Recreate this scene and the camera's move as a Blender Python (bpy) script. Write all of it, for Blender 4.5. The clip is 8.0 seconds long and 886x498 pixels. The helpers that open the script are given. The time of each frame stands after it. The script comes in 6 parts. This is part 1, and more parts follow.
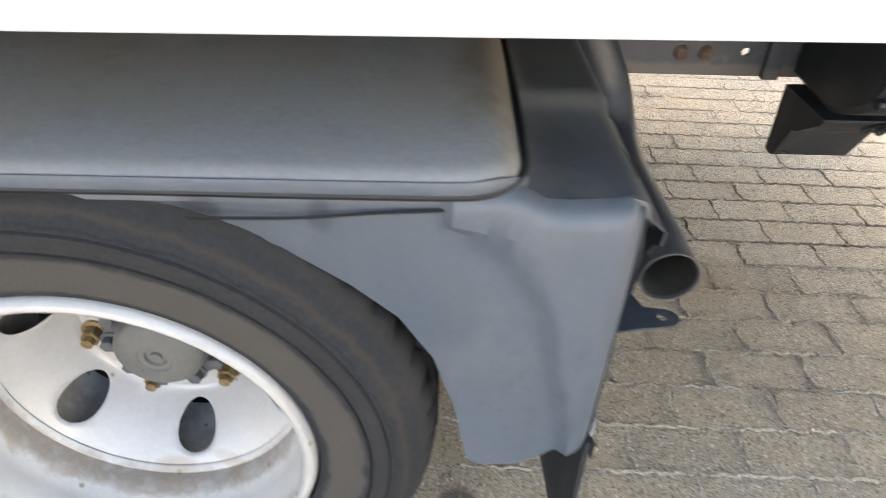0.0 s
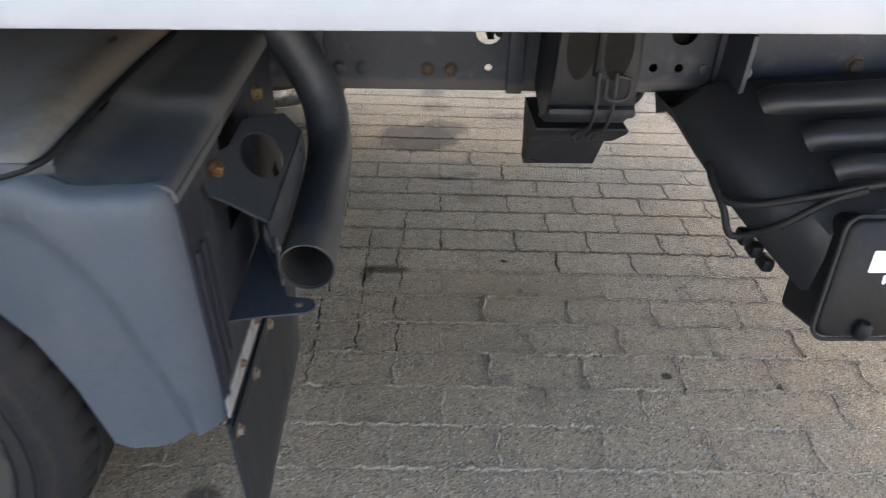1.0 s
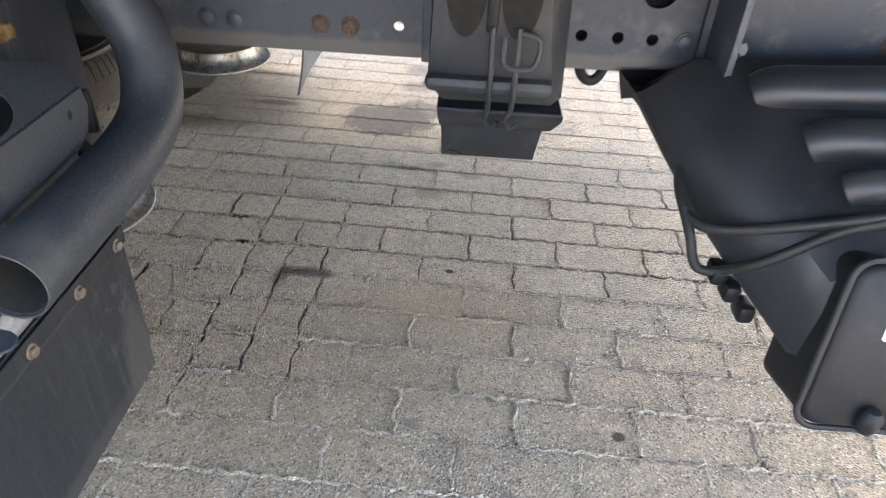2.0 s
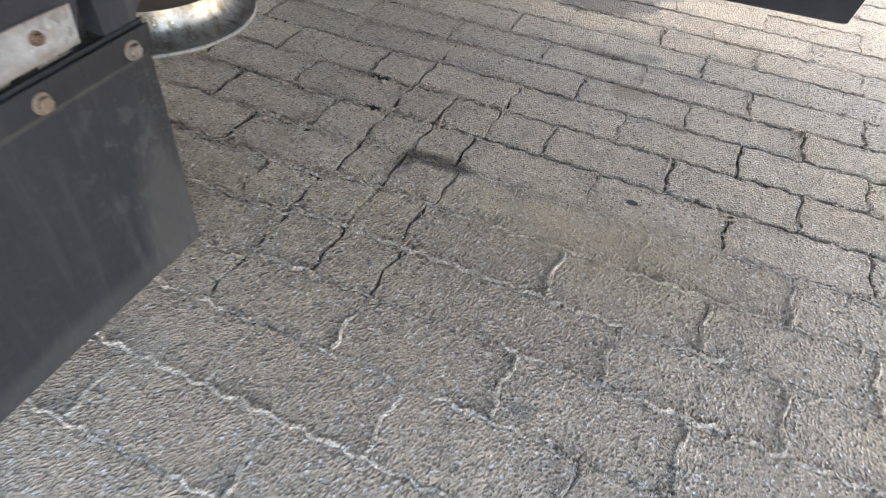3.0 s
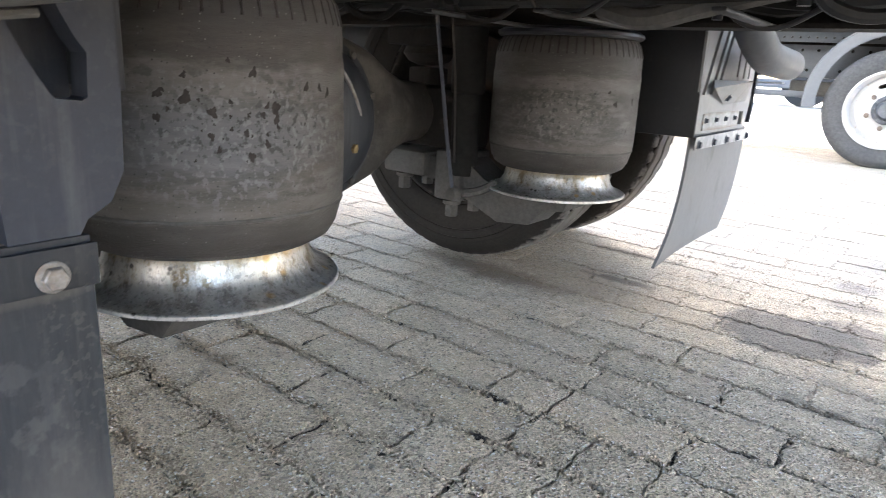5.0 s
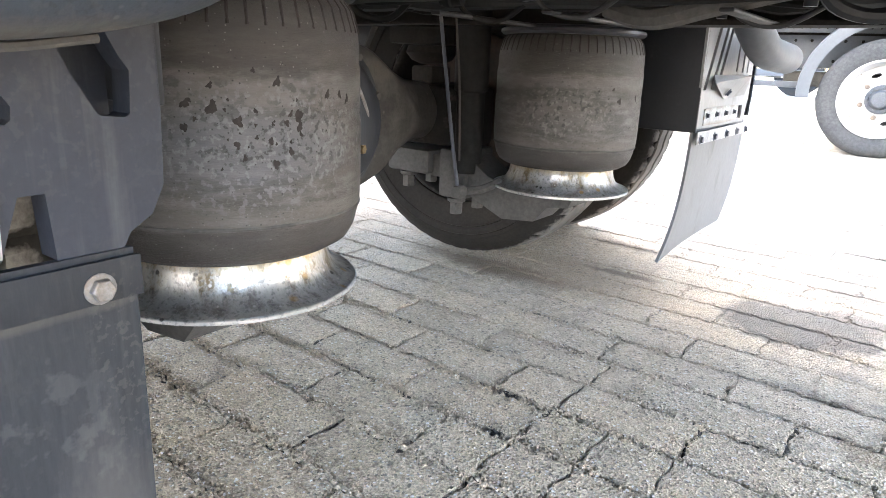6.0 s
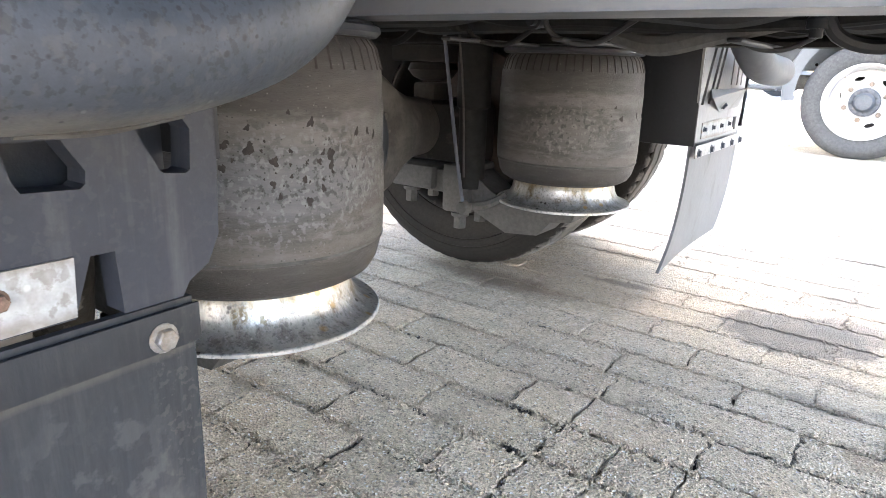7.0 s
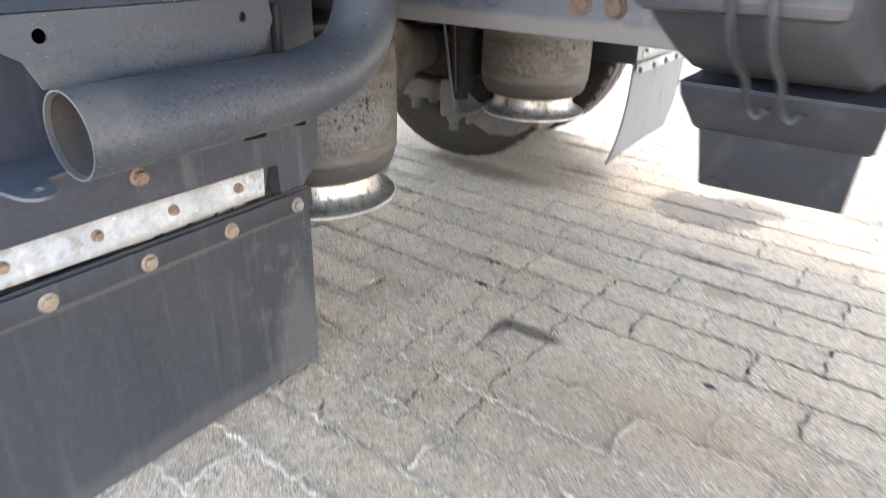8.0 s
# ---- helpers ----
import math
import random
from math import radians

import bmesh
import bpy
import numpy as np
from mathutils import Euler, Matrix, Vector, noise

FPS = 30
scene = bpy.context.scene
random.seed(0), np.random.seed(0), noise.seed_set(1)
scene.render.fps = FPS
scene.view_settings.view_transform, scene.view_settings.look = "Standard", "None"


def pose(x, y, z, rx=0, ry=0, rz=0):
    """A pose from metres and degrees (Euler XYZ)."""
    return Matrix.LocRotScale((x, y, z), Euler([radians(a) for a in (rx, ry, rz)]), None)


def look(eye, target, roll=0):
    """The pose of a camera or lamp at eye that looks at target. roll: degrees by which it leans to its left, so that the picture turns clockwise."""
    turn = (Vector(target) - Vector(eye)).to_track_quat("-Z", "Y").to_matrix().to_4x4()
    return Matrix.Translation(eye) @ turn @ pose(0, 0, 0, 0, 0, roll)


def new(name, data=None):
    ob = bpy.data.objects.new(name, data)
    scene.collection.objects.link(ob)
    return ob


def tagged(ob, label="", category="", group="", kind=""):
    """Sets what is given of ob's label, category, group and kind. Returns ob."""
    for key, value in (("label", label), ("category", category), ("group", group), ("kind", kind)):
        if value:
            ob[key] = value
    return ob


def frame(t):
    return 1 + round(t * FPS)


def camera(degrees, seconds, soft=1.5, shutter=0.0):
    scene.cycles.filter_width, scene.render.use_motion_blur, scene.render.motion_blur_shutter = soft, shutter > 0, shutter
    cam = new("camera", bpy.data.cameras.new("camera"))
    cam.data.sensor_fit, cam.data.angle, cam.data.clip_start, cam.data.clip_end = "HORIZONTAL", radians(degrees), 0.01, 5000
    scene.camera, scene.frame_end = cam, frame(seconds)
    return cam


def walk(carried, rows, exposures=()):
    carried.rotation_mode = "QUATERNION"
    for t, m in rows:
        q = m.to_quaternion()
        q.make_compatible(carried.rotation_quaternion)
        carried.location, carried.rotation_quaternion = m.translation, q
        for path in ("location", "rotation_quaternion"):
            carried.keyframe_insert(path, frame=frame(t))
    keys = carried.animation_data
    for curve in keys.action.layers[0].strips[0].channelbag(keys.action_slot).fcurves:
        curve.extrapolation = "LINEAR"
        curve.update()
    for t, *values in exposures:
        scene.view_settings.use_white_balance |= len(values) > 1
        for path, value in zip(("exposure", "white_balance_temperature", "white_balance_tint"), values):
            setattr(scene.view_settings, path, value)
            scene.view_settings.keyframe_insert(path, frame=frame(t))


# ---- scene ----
cam = camera(68.6, 8.0, soft=0.35, shutter=0.25)
PATH = [
    (0, (0.266, 0.503, 1.011), (0.289, 2.094, -0.199), 2.7),
    (0.5, (0.501, 0.377, 1.041), (0.548, 1.978, -0.157), 2.6),
    (1, (0.699, 0.426, 1.024), (0.759, 2.074, -0.108), 2.5),
    (1.2, (0.782, 0.468, 1.034), (0.842, 2.122, -0.088), 2.6),
    (2.3, (0.947, 0.773, 0.824), (0.745, 2.331, -0.415), 5.2),
    (2.5, (0.931, 0.82, 0.776), (0.599, 2.26, -0.571), 5.3),
    (3, (0.933, 1.005, 0.651), (0.42, 2.343, -0.744), 4.6),
    (3.5, (0.89, 1.185, 0.518), (0.441, 2.908, -0.393), 2.7),
    (4, (0.847, 1.275, 0.47), (0.375, 3.149, -0.044), 3.7),
    (4.5, (0.85, 1.266, 0.497), (-0.041, 2.975, -0.04), 3.4),
    (5, (0.848, 1.264, 0.478), (-0.329, 2.783, -0.075), 3.5),
    (5.2, (0.845, 1.263, 0.467), (-0.373, 2.752, -0.082), 3.4),
    (6.5, (0.824, 1.224, 0.507), (-0.304, 2.772, -0.07), 2.3),
    (7, (0.811, 1.208, 0.518), (-0.32, 2.759, -0.045), 2.2),
    (7.5, (0.842, 1.115, 0.535), (-0.311, 2.663, 0.012), 2.2),
    (7.7, (0.912, 1.018, 0.564), (-0.237, 2.571, 0.047), 2.0),
    (7.9, (1.014, 0.924, 0.631), (-0.084, 2.416, -0.124), 1.8),
    (8, (1.075, 0.889, 0.676), (0.012, 2.331, -0.212), 1.8),
]
EXPOSURES = [(0.0, 3.5, 7650, 10), (0.5, 2.75, 7300, 10), (1.0, 2.72, 6850, 10), (1.2, 2.75, 6850, 10), (2.3, 3.95, 6600, 11), (3.0, 3.85, 6600, 11),
             (3.5, 3.75, 6250, 10), (4.0, 3.2, 6150, 10), (4.5, 3.45, 6150, 10), (5.0, 4.2, 6200, 10), (6.5, 4.78, 6250, 11), (7.5, 4.72, 6250, 11), (8.0, 4.7, 6600, 11)]
walk(cam, [(t, look(eye, target, roll)) for t, eye, target, roll in PATH], EXPOSURES)

# ---- light ----
SUN_EL, SUN_AZ = radians(36), radians(8)
world = bpy.data.worlds.new("sky")
scene.world = world
world.use_nodes = True
_n = world.node_tree.nodes
_n.clear()
_sky = _n.new("ShaderNodeTexSky")
_sky.sky_type, _sky.sun_disc = "NISHITA", False
_sky.sun_elevation, _sky.sun_rotation = SUN_EL, SUN_AZ
_sky.dust_density, _sky.ozone_density = 5.0, 0.4
_bg = _n.new("ShaderNodeBackground")
_bg.inputs[1].default_value = 0.15
_out = _n.new("ShaderNodeOutputWorld")
world.node_tree.links.new(_sky.outputs[0], _bg.inputs[0])
world.node_tree.links.new(_bg.outputs[0], _out.inputs[0])
_sl = bpy.data.lights.new("sun", "SUN")
_sl.energy, _sl.angle, _sl.color = 4.0, radians(0.6), (1.0, 0.965, 0.90)
_so = new("sun", _sl)
_dir = Vector((math.sin(SUN_AZ) * math.cos(SUN_EL), math.cos(SUN_AZ) * math.cos(SUN_EL), math.sin(SUN_EL)))
_so.matrix_world = look(_dir * 30, (0, 0, 0))

# ---- materials ----
AXLE = (-0.101, 0.374)  # the rear axle, along and up


def surf(name, c1, c2, rough=(0.5, 0.8), metal=0.0, big=4.0, fine=90.0, bump=0.15, c3=None, c3_at=0.6, c3_scale=14.0,
         c3_soft=0.08, stretch=(1, 1, 1), grain=0.25, spec=0.5, specks=(), bands=(), rings=(), spots=(), streaks=()):
    """A surface with two tones at a large scale, grain at a fine scale and, if c3 is given, patches of a third tone.
    specks: (scale, share, colour) flecks; bands: (z0, z1, colour, amount) level stripes of colour; rings: (r0, r1,
    colour, amount) about the axle; spots: (centre, radii, colour, amount) ragged stains; streaks: (colour, amount,
    scale) runs of water."""
    m = bpy.data.materials.new(name)
    m.use_nodes = True
    n, k = m.node_tree.nodes, m.node_tree.links
    b = n["Principled BSDF"]
    geo = n.new("ShaderNodeNewGeometry")
    mp = n.new("ShaderNodeMapping")
    mp.inputs["Scale"].default_value = stretch
    k.new(geo.outputs["Position"], mp.inputs[0])

    def noise_tex(scale, detail, rgh=0.6):
        t = n.new("ShaderNodeTexNoise")
        t.inputs["Scale"].default_value, t.inputs["Detail"].default_value = scale, detail
        t.inputs["Roughness"].default_value = rgh
        k.new(mp.outputs[0], t.inputs["Vector"])
        return t

    def mix(fac, a, bcol, mode="MIX"):
        x = n.new("ShaderNodeMix")
        x.data_type, x.blend_type = "RGBA", mode
        for sock, v in ((0, fac), (6, a), (7, bcol)):
            if isinstance(v, bpy.types.NodeSocket):
                k.new(v, x.inputs[sock])
            elif sock == 0:
                x.inputs[0].default_value = v
            else:
                x.inputs[sock].default_value = (*v, 1)
        return x.outputs[2]

    def remap(v, a, bb, lo=0.0, hi=1.0):
        r = n.new("ShaderNodeMapRange")
        k.new(v, r.inputs[0])
        r.inputs[1].default_value, r.inputs[2].default_value, r.inputs[3].default_value, r.inputs[4].default_value = a, bb, lo, hi
        return r.outputs[0]

    nb, nf = noise_tex(big, 5), noise_tex(fine, 3, 0.7)
    col = mix(remap(nb.outputs[0], 0.35, 0.65), c1, c2)
    g = n.new("ShaderNodeCombineColor")
    gv = remap(nf.outputs[0], 0.3, 0.7, 1 - grain, 1 + grain)
    for i in range(3):
        k.new(gv, g.inputs[i])
    col = mix(1.0, col, g.outputs[0], "MULTIPLY")
    if c3 is not None:
        ns = noise_tex(c3_scale, 6, 0.65)
        col = mix(remap(ns.outputs[0], c3_at - c3_soft, c3_at + c3_soft), col, c3)
    own = n.new("ShaderNodeTexCoord").outputs["Object"]

    def calc(op, a, c=0.0):
        x = n.new("ShaderNodeMath")
        x.operation = op
        for i, v in enumerate((a, c)):
            if isinstance(v, bpy.types.NodeSocket):
                k.new(v, x.inputs[i])
            else:
                x.inputs[i].default_value = v
        return x.outputs[0]

    def parts_of(v):
        q = n.new("ShaderNodeSeparateXYZ")
        k.new(v, q.inputs[0])
        return q.outputs

    if bands or rings or spots:
        px, py, pz = parts_of(own)
        rag = calc("SUBTRACT", noise_tex(28, 5, 0.7).outputs[0], 0.5)
    for colour, amount, sc in streaks:
        mv = n.new("ShaderNodeMapping")
        mv.inputs["Scale"].default_value = (sc, sc, sc * 0.07)
        k.new(own, mv.inputs[0])
        t = n.new("ShaderNodeTexNoise")
        t.inputs["Scale"].default_value, t.inputs["Detail"].default_value, t.inputs["Roughness"].default_value = 1.0, 5, 0.65
        k.new(mv.outputs[0], t.inputs["Vector"])
        col = mix(remap(t.outputs[0], 0.54, 0.72, 0, amount), col, colour)
    for z0, z1, colour, amount in bands:
        zz = calc("ADD", pz, calc("MULTIPLY", rag, 0.016))
        soft = min(0.004, (z1 - z0) / 2)
        f = calc("MULTIPLY", remap(zz, z0 - soft, z0 + soft), remap(zz, z1 - soft, z1 + soft, 1, 0))
        col = mix(calc("MULTIPLY", f, amount), col, colour)
    for r0, r1, colour, amount in rings:
        dx, dz = calc("SUBTRACT", px, AXLE[0]), calc("SUBTRACT", pz, AXLE[1])
        rr = calc("SQRT", calc("ADD", calc("MULTIPLY", dx, dx), calc("MULTIPLY", dz, dz)))
        rr = calc("ADD", rr, calc("MULTIPLY", rag, 0.02))
        soft = min(0.003, (r1 - r0) / 2)
        f = calc("MULTIPLY", remap(rr, r0 - soft, r0 + soft), remap(rr, r1 - soft, r1 + soft, 1, 0))
        col = mix(calc("MULTIPLY", f, amount), col, colour)
    for centre, radii, colour, amount, *pit in spots:
        d2 = None
        for sock, c0, r0 in zip((px, py, pz), centre, radii):
            e = calc("DIVIDE", calc("SUBTRACT", sock, c0), r0)
            e = calc("MULTIPLY", e, e)
            d2 = e if d2 is None else calc("ADD", d2, e)
        w = calc("ADD", calc("SQRT", d2), calc("MULTIPLY", rag, 1.2))
        mask = remap(w, 0.55, 1.15, amount, 0.0)
        if pit:  # only in pits of that fineness
            pt = n.new("ShaderNodeTexNoise")
            pt.inputs["Scale"].default_value, pt.inputs["Detail"].default_value = pit[0], 4
            k.new(own, pt.inputs["Vector"])
            mask = calc("MULTIPLY", mask, remap(pt.outputs[0], 0.55, 0.61))
        col = mix(mask, col, colour)
    for sc, share, colour in specks:
        v = n.new("ShaderNodeTexVoronoi")
        v.inputs["Scale"].default_value = sc
        k.new(own, v.inputs["Vector"])
        sp = n.new("ShaderNodeSeparateColor")
        k.new(v.outputs["Color"], sp.inputs[0])
        f = calc("MULTIPLY", remap(sp.outputs[0], 1 - share, 1 - share * 0.8), remap(calc("ADD", v.outputs["Distance"], calc("MULTIPLY", nf.outputs[0], 0.4)), 0.40, 0.55, 0.9, 0))
        col = mix(f, col, colour)
    k.new(col, b.inputs["Base Color"])
    k.new(remap(nb.outputs[0], 0.3, 0.7, *rough), b.inputs["Roughness"])
    b.inputs["Metallic"].default_value = metal
    b.inputs["Specular IOR Level"].default_value = spec
    if bump:
        bp = n.new("ShaderNodeBump")
        bp.inputs["Strength"].default_value, bp.inputs["Distance"].default_value = bump, 0.004
        k.new(nf.outputs[0], bp.inputs["Height"])
        k.new(bp.outputs[0], b.inputs["Normal"])
    return m


M_WHITE = surf("white_paint", (0.465, 0.483, 0.502), (0.432, 0.451, 0.470), (0.3, 0.5), big=2, fine=40, bump=0.02, grain=0.03)
M_GUARD = surf("grey_plastic", (0.058, 0.074, 0.094), (0.070, 0.084, 0.103), (0.42, 0.62), big=5, fine=160, bump=0.05,
               c3=(0.098, 0.108, 0.120), c3_at=0.62, c3_scale=6, c3_soft=0.12, grain=0.06,
               streaks=(((0.092, 0.106, 0.122), 0.35, 30), ((0.054, 0.068, 0.084), 0.5, 60)), spots=(((0.25, 0.96, 0.55), (0.25, 0.08, 0.25), (0.080, 0.087, 0.095), 0.25, 14), ((0.38, 0.96, 0.45), (0.10, 0.08, 0.12), (0.045, 0.052, 0.060), 0.25, 60), ((0.06, 0.96, 0.70), (0.016, 0.05, 0.03), (0.03, 0.034, 0.04), 0.7), ((0.16, 0.96, 0.702), (0.012, 0.05, 0.025), (0.03, 0.034, 0.04), 0.6)))
# dusty, and paled further to stand in for light missing on the cover
M_GUARDTOP = surf("dusty_lit_plastic", (0.265, 0.265, 0.268), (0.300, 0.292, 0.280), (0.55, 0.75), big=3, fine=160, bump=0.05,
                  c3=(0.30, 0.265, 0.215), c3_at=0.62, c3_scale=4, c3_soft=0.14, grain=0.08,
               # the two small dark spots paint the shade inside slots
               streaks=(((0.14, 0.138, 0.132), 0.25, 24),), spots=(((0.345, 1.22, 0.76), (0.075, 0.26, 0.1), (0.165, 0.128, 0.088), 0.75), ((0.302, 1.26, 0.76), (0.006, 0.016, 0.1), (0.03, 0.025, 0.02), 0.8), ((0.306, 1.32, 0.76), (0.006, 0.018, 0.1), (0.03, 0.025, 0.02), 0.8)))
# the mudguard's own plastic, darkened to paint its shaded rear face
M_REARSHADE = surf("shaded_plastic", (0.019, 0.0215, 0.0285), (0.025, 0.0275, 0.035), (0.45, 0.65), big=6, fine=160, bump=0.06,
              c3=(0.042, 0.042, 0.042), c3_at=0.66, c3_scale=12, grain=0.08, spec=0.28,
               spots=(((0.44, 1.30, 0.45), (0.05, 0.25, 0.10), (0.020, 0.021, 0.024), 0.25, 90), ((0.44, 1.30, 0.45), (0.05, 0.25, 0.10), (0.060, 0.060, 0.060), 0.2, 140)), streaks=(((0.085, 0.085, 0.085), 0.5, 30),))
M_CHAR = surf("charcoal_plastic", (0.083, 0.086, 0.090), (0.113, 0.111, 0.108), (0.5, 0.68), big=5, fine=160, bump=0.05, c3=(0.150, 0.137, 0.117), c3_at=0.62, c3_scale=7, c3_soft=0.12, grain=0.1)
M_STEEL = surf("chassis_paint", (0.035, 0.042, 0.058), (0.047, 0.054, 0.069), (0.4, 0.62), big=6, fine=120, bump=0.06,
               c3=(0.128, 0.128, 0.128), c3_at=0.66, c3_scale=9, c3_soft=0.1, grain=0.12,
               streaks=(((0.10, 0.105, 0.115), 0.35, 12),), bands=((0.552, 0.575, (0.12, 0.11, 0.095), 0.6),))
M_PIPE = surf("pipe_paint", (0.031, 0.037, 0.046), (0.044, 0.048, 0.056), (0.42, 0.6), big=8, fine=150, bump=0.08,
              c3=(0.022, 0.023, 0.026), c3_at=0.66, c3_scale=90, c3_soft=0.03, grain=0.14, specks=((270, 0.06, (0.012, 0.012, 0.013)), (170, 0.025, (0.014, 0.014, 0.015)), (210, 0.05, (0.10, 0.10, 0.10))), spots=(((0.54, 1.27, 0.53), (0.10, 0.30, 0.06), (0.014, 0.015, 0.017), 0.6, 260), ((0.54, 1.27, 0.50), (0.10, 0.30, 0.05), (0.090, 0.083, 0.070), 0.22, 160), ((0.54, 1.30, 0.487), (0.03, 0.22, 0.012), (0.13, 0.115, 0.09), 0.6), ((0.54, 1.12, 0.54), (0.05, 0.06, 0.03), (0.12, 0.11, 0.095), 0.5)))
M_SOOT = surf("soot", (0.012, 0.012, 0.010), (0.035, 0.028, 0.021), (0.7, 0.9), big=12, fine=120)
M_BLACK = surf("black_plastic", (0.008, 0.008, 0.010), (0.013, 0.014, 0.015), (0.4, 0.6), big=6, fine=140, bump=0.08, spec=0.28,
               c3=(0.035, 0.035, 0.035), c3_at=0.68, c3_scale=10, c3_soft=0.1, grain=0.15)
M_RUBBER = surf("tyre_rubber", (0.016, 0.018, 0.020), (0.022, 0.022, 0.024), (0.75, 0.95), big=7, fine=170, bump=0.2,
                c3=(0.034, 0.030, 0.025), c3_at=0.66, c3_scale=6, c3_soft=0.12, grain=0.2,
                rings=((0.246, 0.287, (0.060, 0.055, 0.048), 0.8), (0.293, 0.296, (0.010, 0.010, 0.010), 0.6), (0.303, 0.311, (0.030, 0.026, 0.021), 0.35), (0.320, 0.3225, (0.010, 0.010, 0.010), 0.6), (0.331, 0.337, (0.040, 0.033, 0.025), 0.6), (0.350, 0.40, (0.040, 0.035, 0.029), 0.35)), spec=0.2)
# tread ring: dust, paled further to stand in for light on the tread
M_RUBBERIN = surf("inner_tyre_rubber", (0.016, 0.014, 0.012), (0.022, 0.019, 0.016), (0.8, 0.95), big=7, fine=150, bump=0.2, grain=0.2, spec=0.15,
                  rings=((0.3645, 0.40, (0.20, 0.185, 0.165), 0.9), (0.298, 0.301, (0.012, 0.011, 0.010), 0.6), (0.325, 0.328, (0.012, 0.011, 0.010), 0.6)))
M_DUSTRUB = surf("dusty_rubber", (0.042, 0.042, 0.042), (0.058, 0.057, 0.055), (0.8, 0.95), big=9, fine=60, bump=0.3, grain=0.3)
M_FLAP = surf("flap_rubber", (0.017, 0.019, 0.022), (0.025, 0.026, 0.029), (0.55, 0.8), big=5, fine=150, bump=0.08,
              c3=(0.052, 0.052, 0.052), c3_at=0.70, c3_scale=11, c3_soft=0.08, stretch=(1, 1.6, 0.35), grain=0.12, spec=0.28,
               streaks=(((0.070, 0.070, 0.068), 0.30, 60), ((0.013, 0.014, 0.017), 0.6, 90)), spots=(((0.45, 1.36, 0.25), (0.04, 0.05, 0.09), (0.085, 0.084, 0.082), 0.3, 50), ((0.45, 1.20, 0.22), (0.04, 0.30, 0.16), (0.018, 0.018, 0.020), 0.2, 40), ((0.45, 1.20, 0.20), (0.04, 0.30, 0.18), (0.075, 0.073, 0.069), 0.08, 110), ((0.45, 1.42, 0.30), (0.03, 0.022, 0.09), (0.10, 0.092, 0.078), 0.2, 200), ((0.45, 1.40, 0.14), (0.03, 0.045, 0.11), (0.12, 0.112, 0.098), 0.28), ((0.45, 1.20, 0.10), (0.03, 0.24, 0.025), (0.11, 0.10, 0.085), 0.22), ((0.45, 1.20, 0.333), (0.03, 0.30, 0.0045), (0.085, 0.077, 0.064), 0.4)))
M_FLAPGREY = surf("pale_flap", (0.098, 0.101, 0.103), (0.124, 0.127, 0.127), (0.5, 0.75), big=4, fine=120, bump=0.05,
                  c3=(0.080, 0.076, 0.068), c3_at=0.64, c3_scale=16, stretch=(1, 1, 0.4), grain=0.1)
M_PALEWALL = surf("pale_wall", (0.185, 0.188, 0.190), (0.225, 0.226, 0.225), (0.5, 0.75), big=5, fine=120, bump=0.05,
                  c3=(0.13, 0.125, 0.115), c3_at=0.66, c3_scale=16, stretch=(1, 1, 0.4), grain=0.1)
M_BELLOWS = surf("bellows_rubber", (0.034, 0.029, 0.025), (0.068, 0.060, 0.051), (0.48, 0.70), big=9, fine=190, bump=0.4,
                 c3=(0.108, 0.101, 0.091), c3_at=0.58, c3_scale=20, c3_soft=0.12, stretch=(1, 1, 4.5), grain=0.24, spec=0.4,
                 bands=((0.25, 0.333, (0.030, 0.026, 0.022), 0.75), (0.335, 0.350, (0.084, 0.076, 0.064), 0.55), (0.362, 0.366, (0.030, 0.026, 0.022), 0.35), (0.428, 0.436, (0.030, 0.026, 0.022), 0.3), (0.444, 0.462, (0.108, 0.102, 0.092), 0.45), (0.470, 0.54, (0.033, 0.028, 0.023), 0.65), (0.495, 0.53, (0.026, 0.023, 0.020), 0.5)),
                 spots=(((0.370, 1.575, 0.405), (0.11, 0.12, 0.040), (0.104, 0.106, 0.110), 0.55), ((0.30, 2.30, 0.40), (0.07, 0.09, 0.04), (0.100, 0.095, 0.086), 0.45), ((0.36, 1.58, 0.452), (0.12, 0.12, 0.014), (0.036, 0.031, 0.028), 0.7, 60),
                        ((0.375, 1.62, 0.412), (0.09, 0.12, 0.040), (0.026, 0.023, 0.022), 0.85, 150), ((0.375, 1.60, 0.405), (0.10, 0.14, 0.06), (0.150, 0.148, 0.148), 0.55, 170), ((0.30, 2.31, 0.40), (0.09, 0.10, 0.06), (0.150, 0.140, 0.125), 0.6, 150), ((0.30, 2.31, 0.41), (0.09, 0.10, 0.05), (0.022, 0.020, 0.018), 0.7, 110)),
                 specks=((420, 0.06, (0.12, 0.115, 0.105)), (380, 0.08, (0.018, 0.016, 0.014))))
M_CHIP = surf("bare_rubber", (0.020, 0.017, 0.015), (0.036, 0.030, 0.026), (0.7, 0.9), big=30, fine=200, spec=0.2)
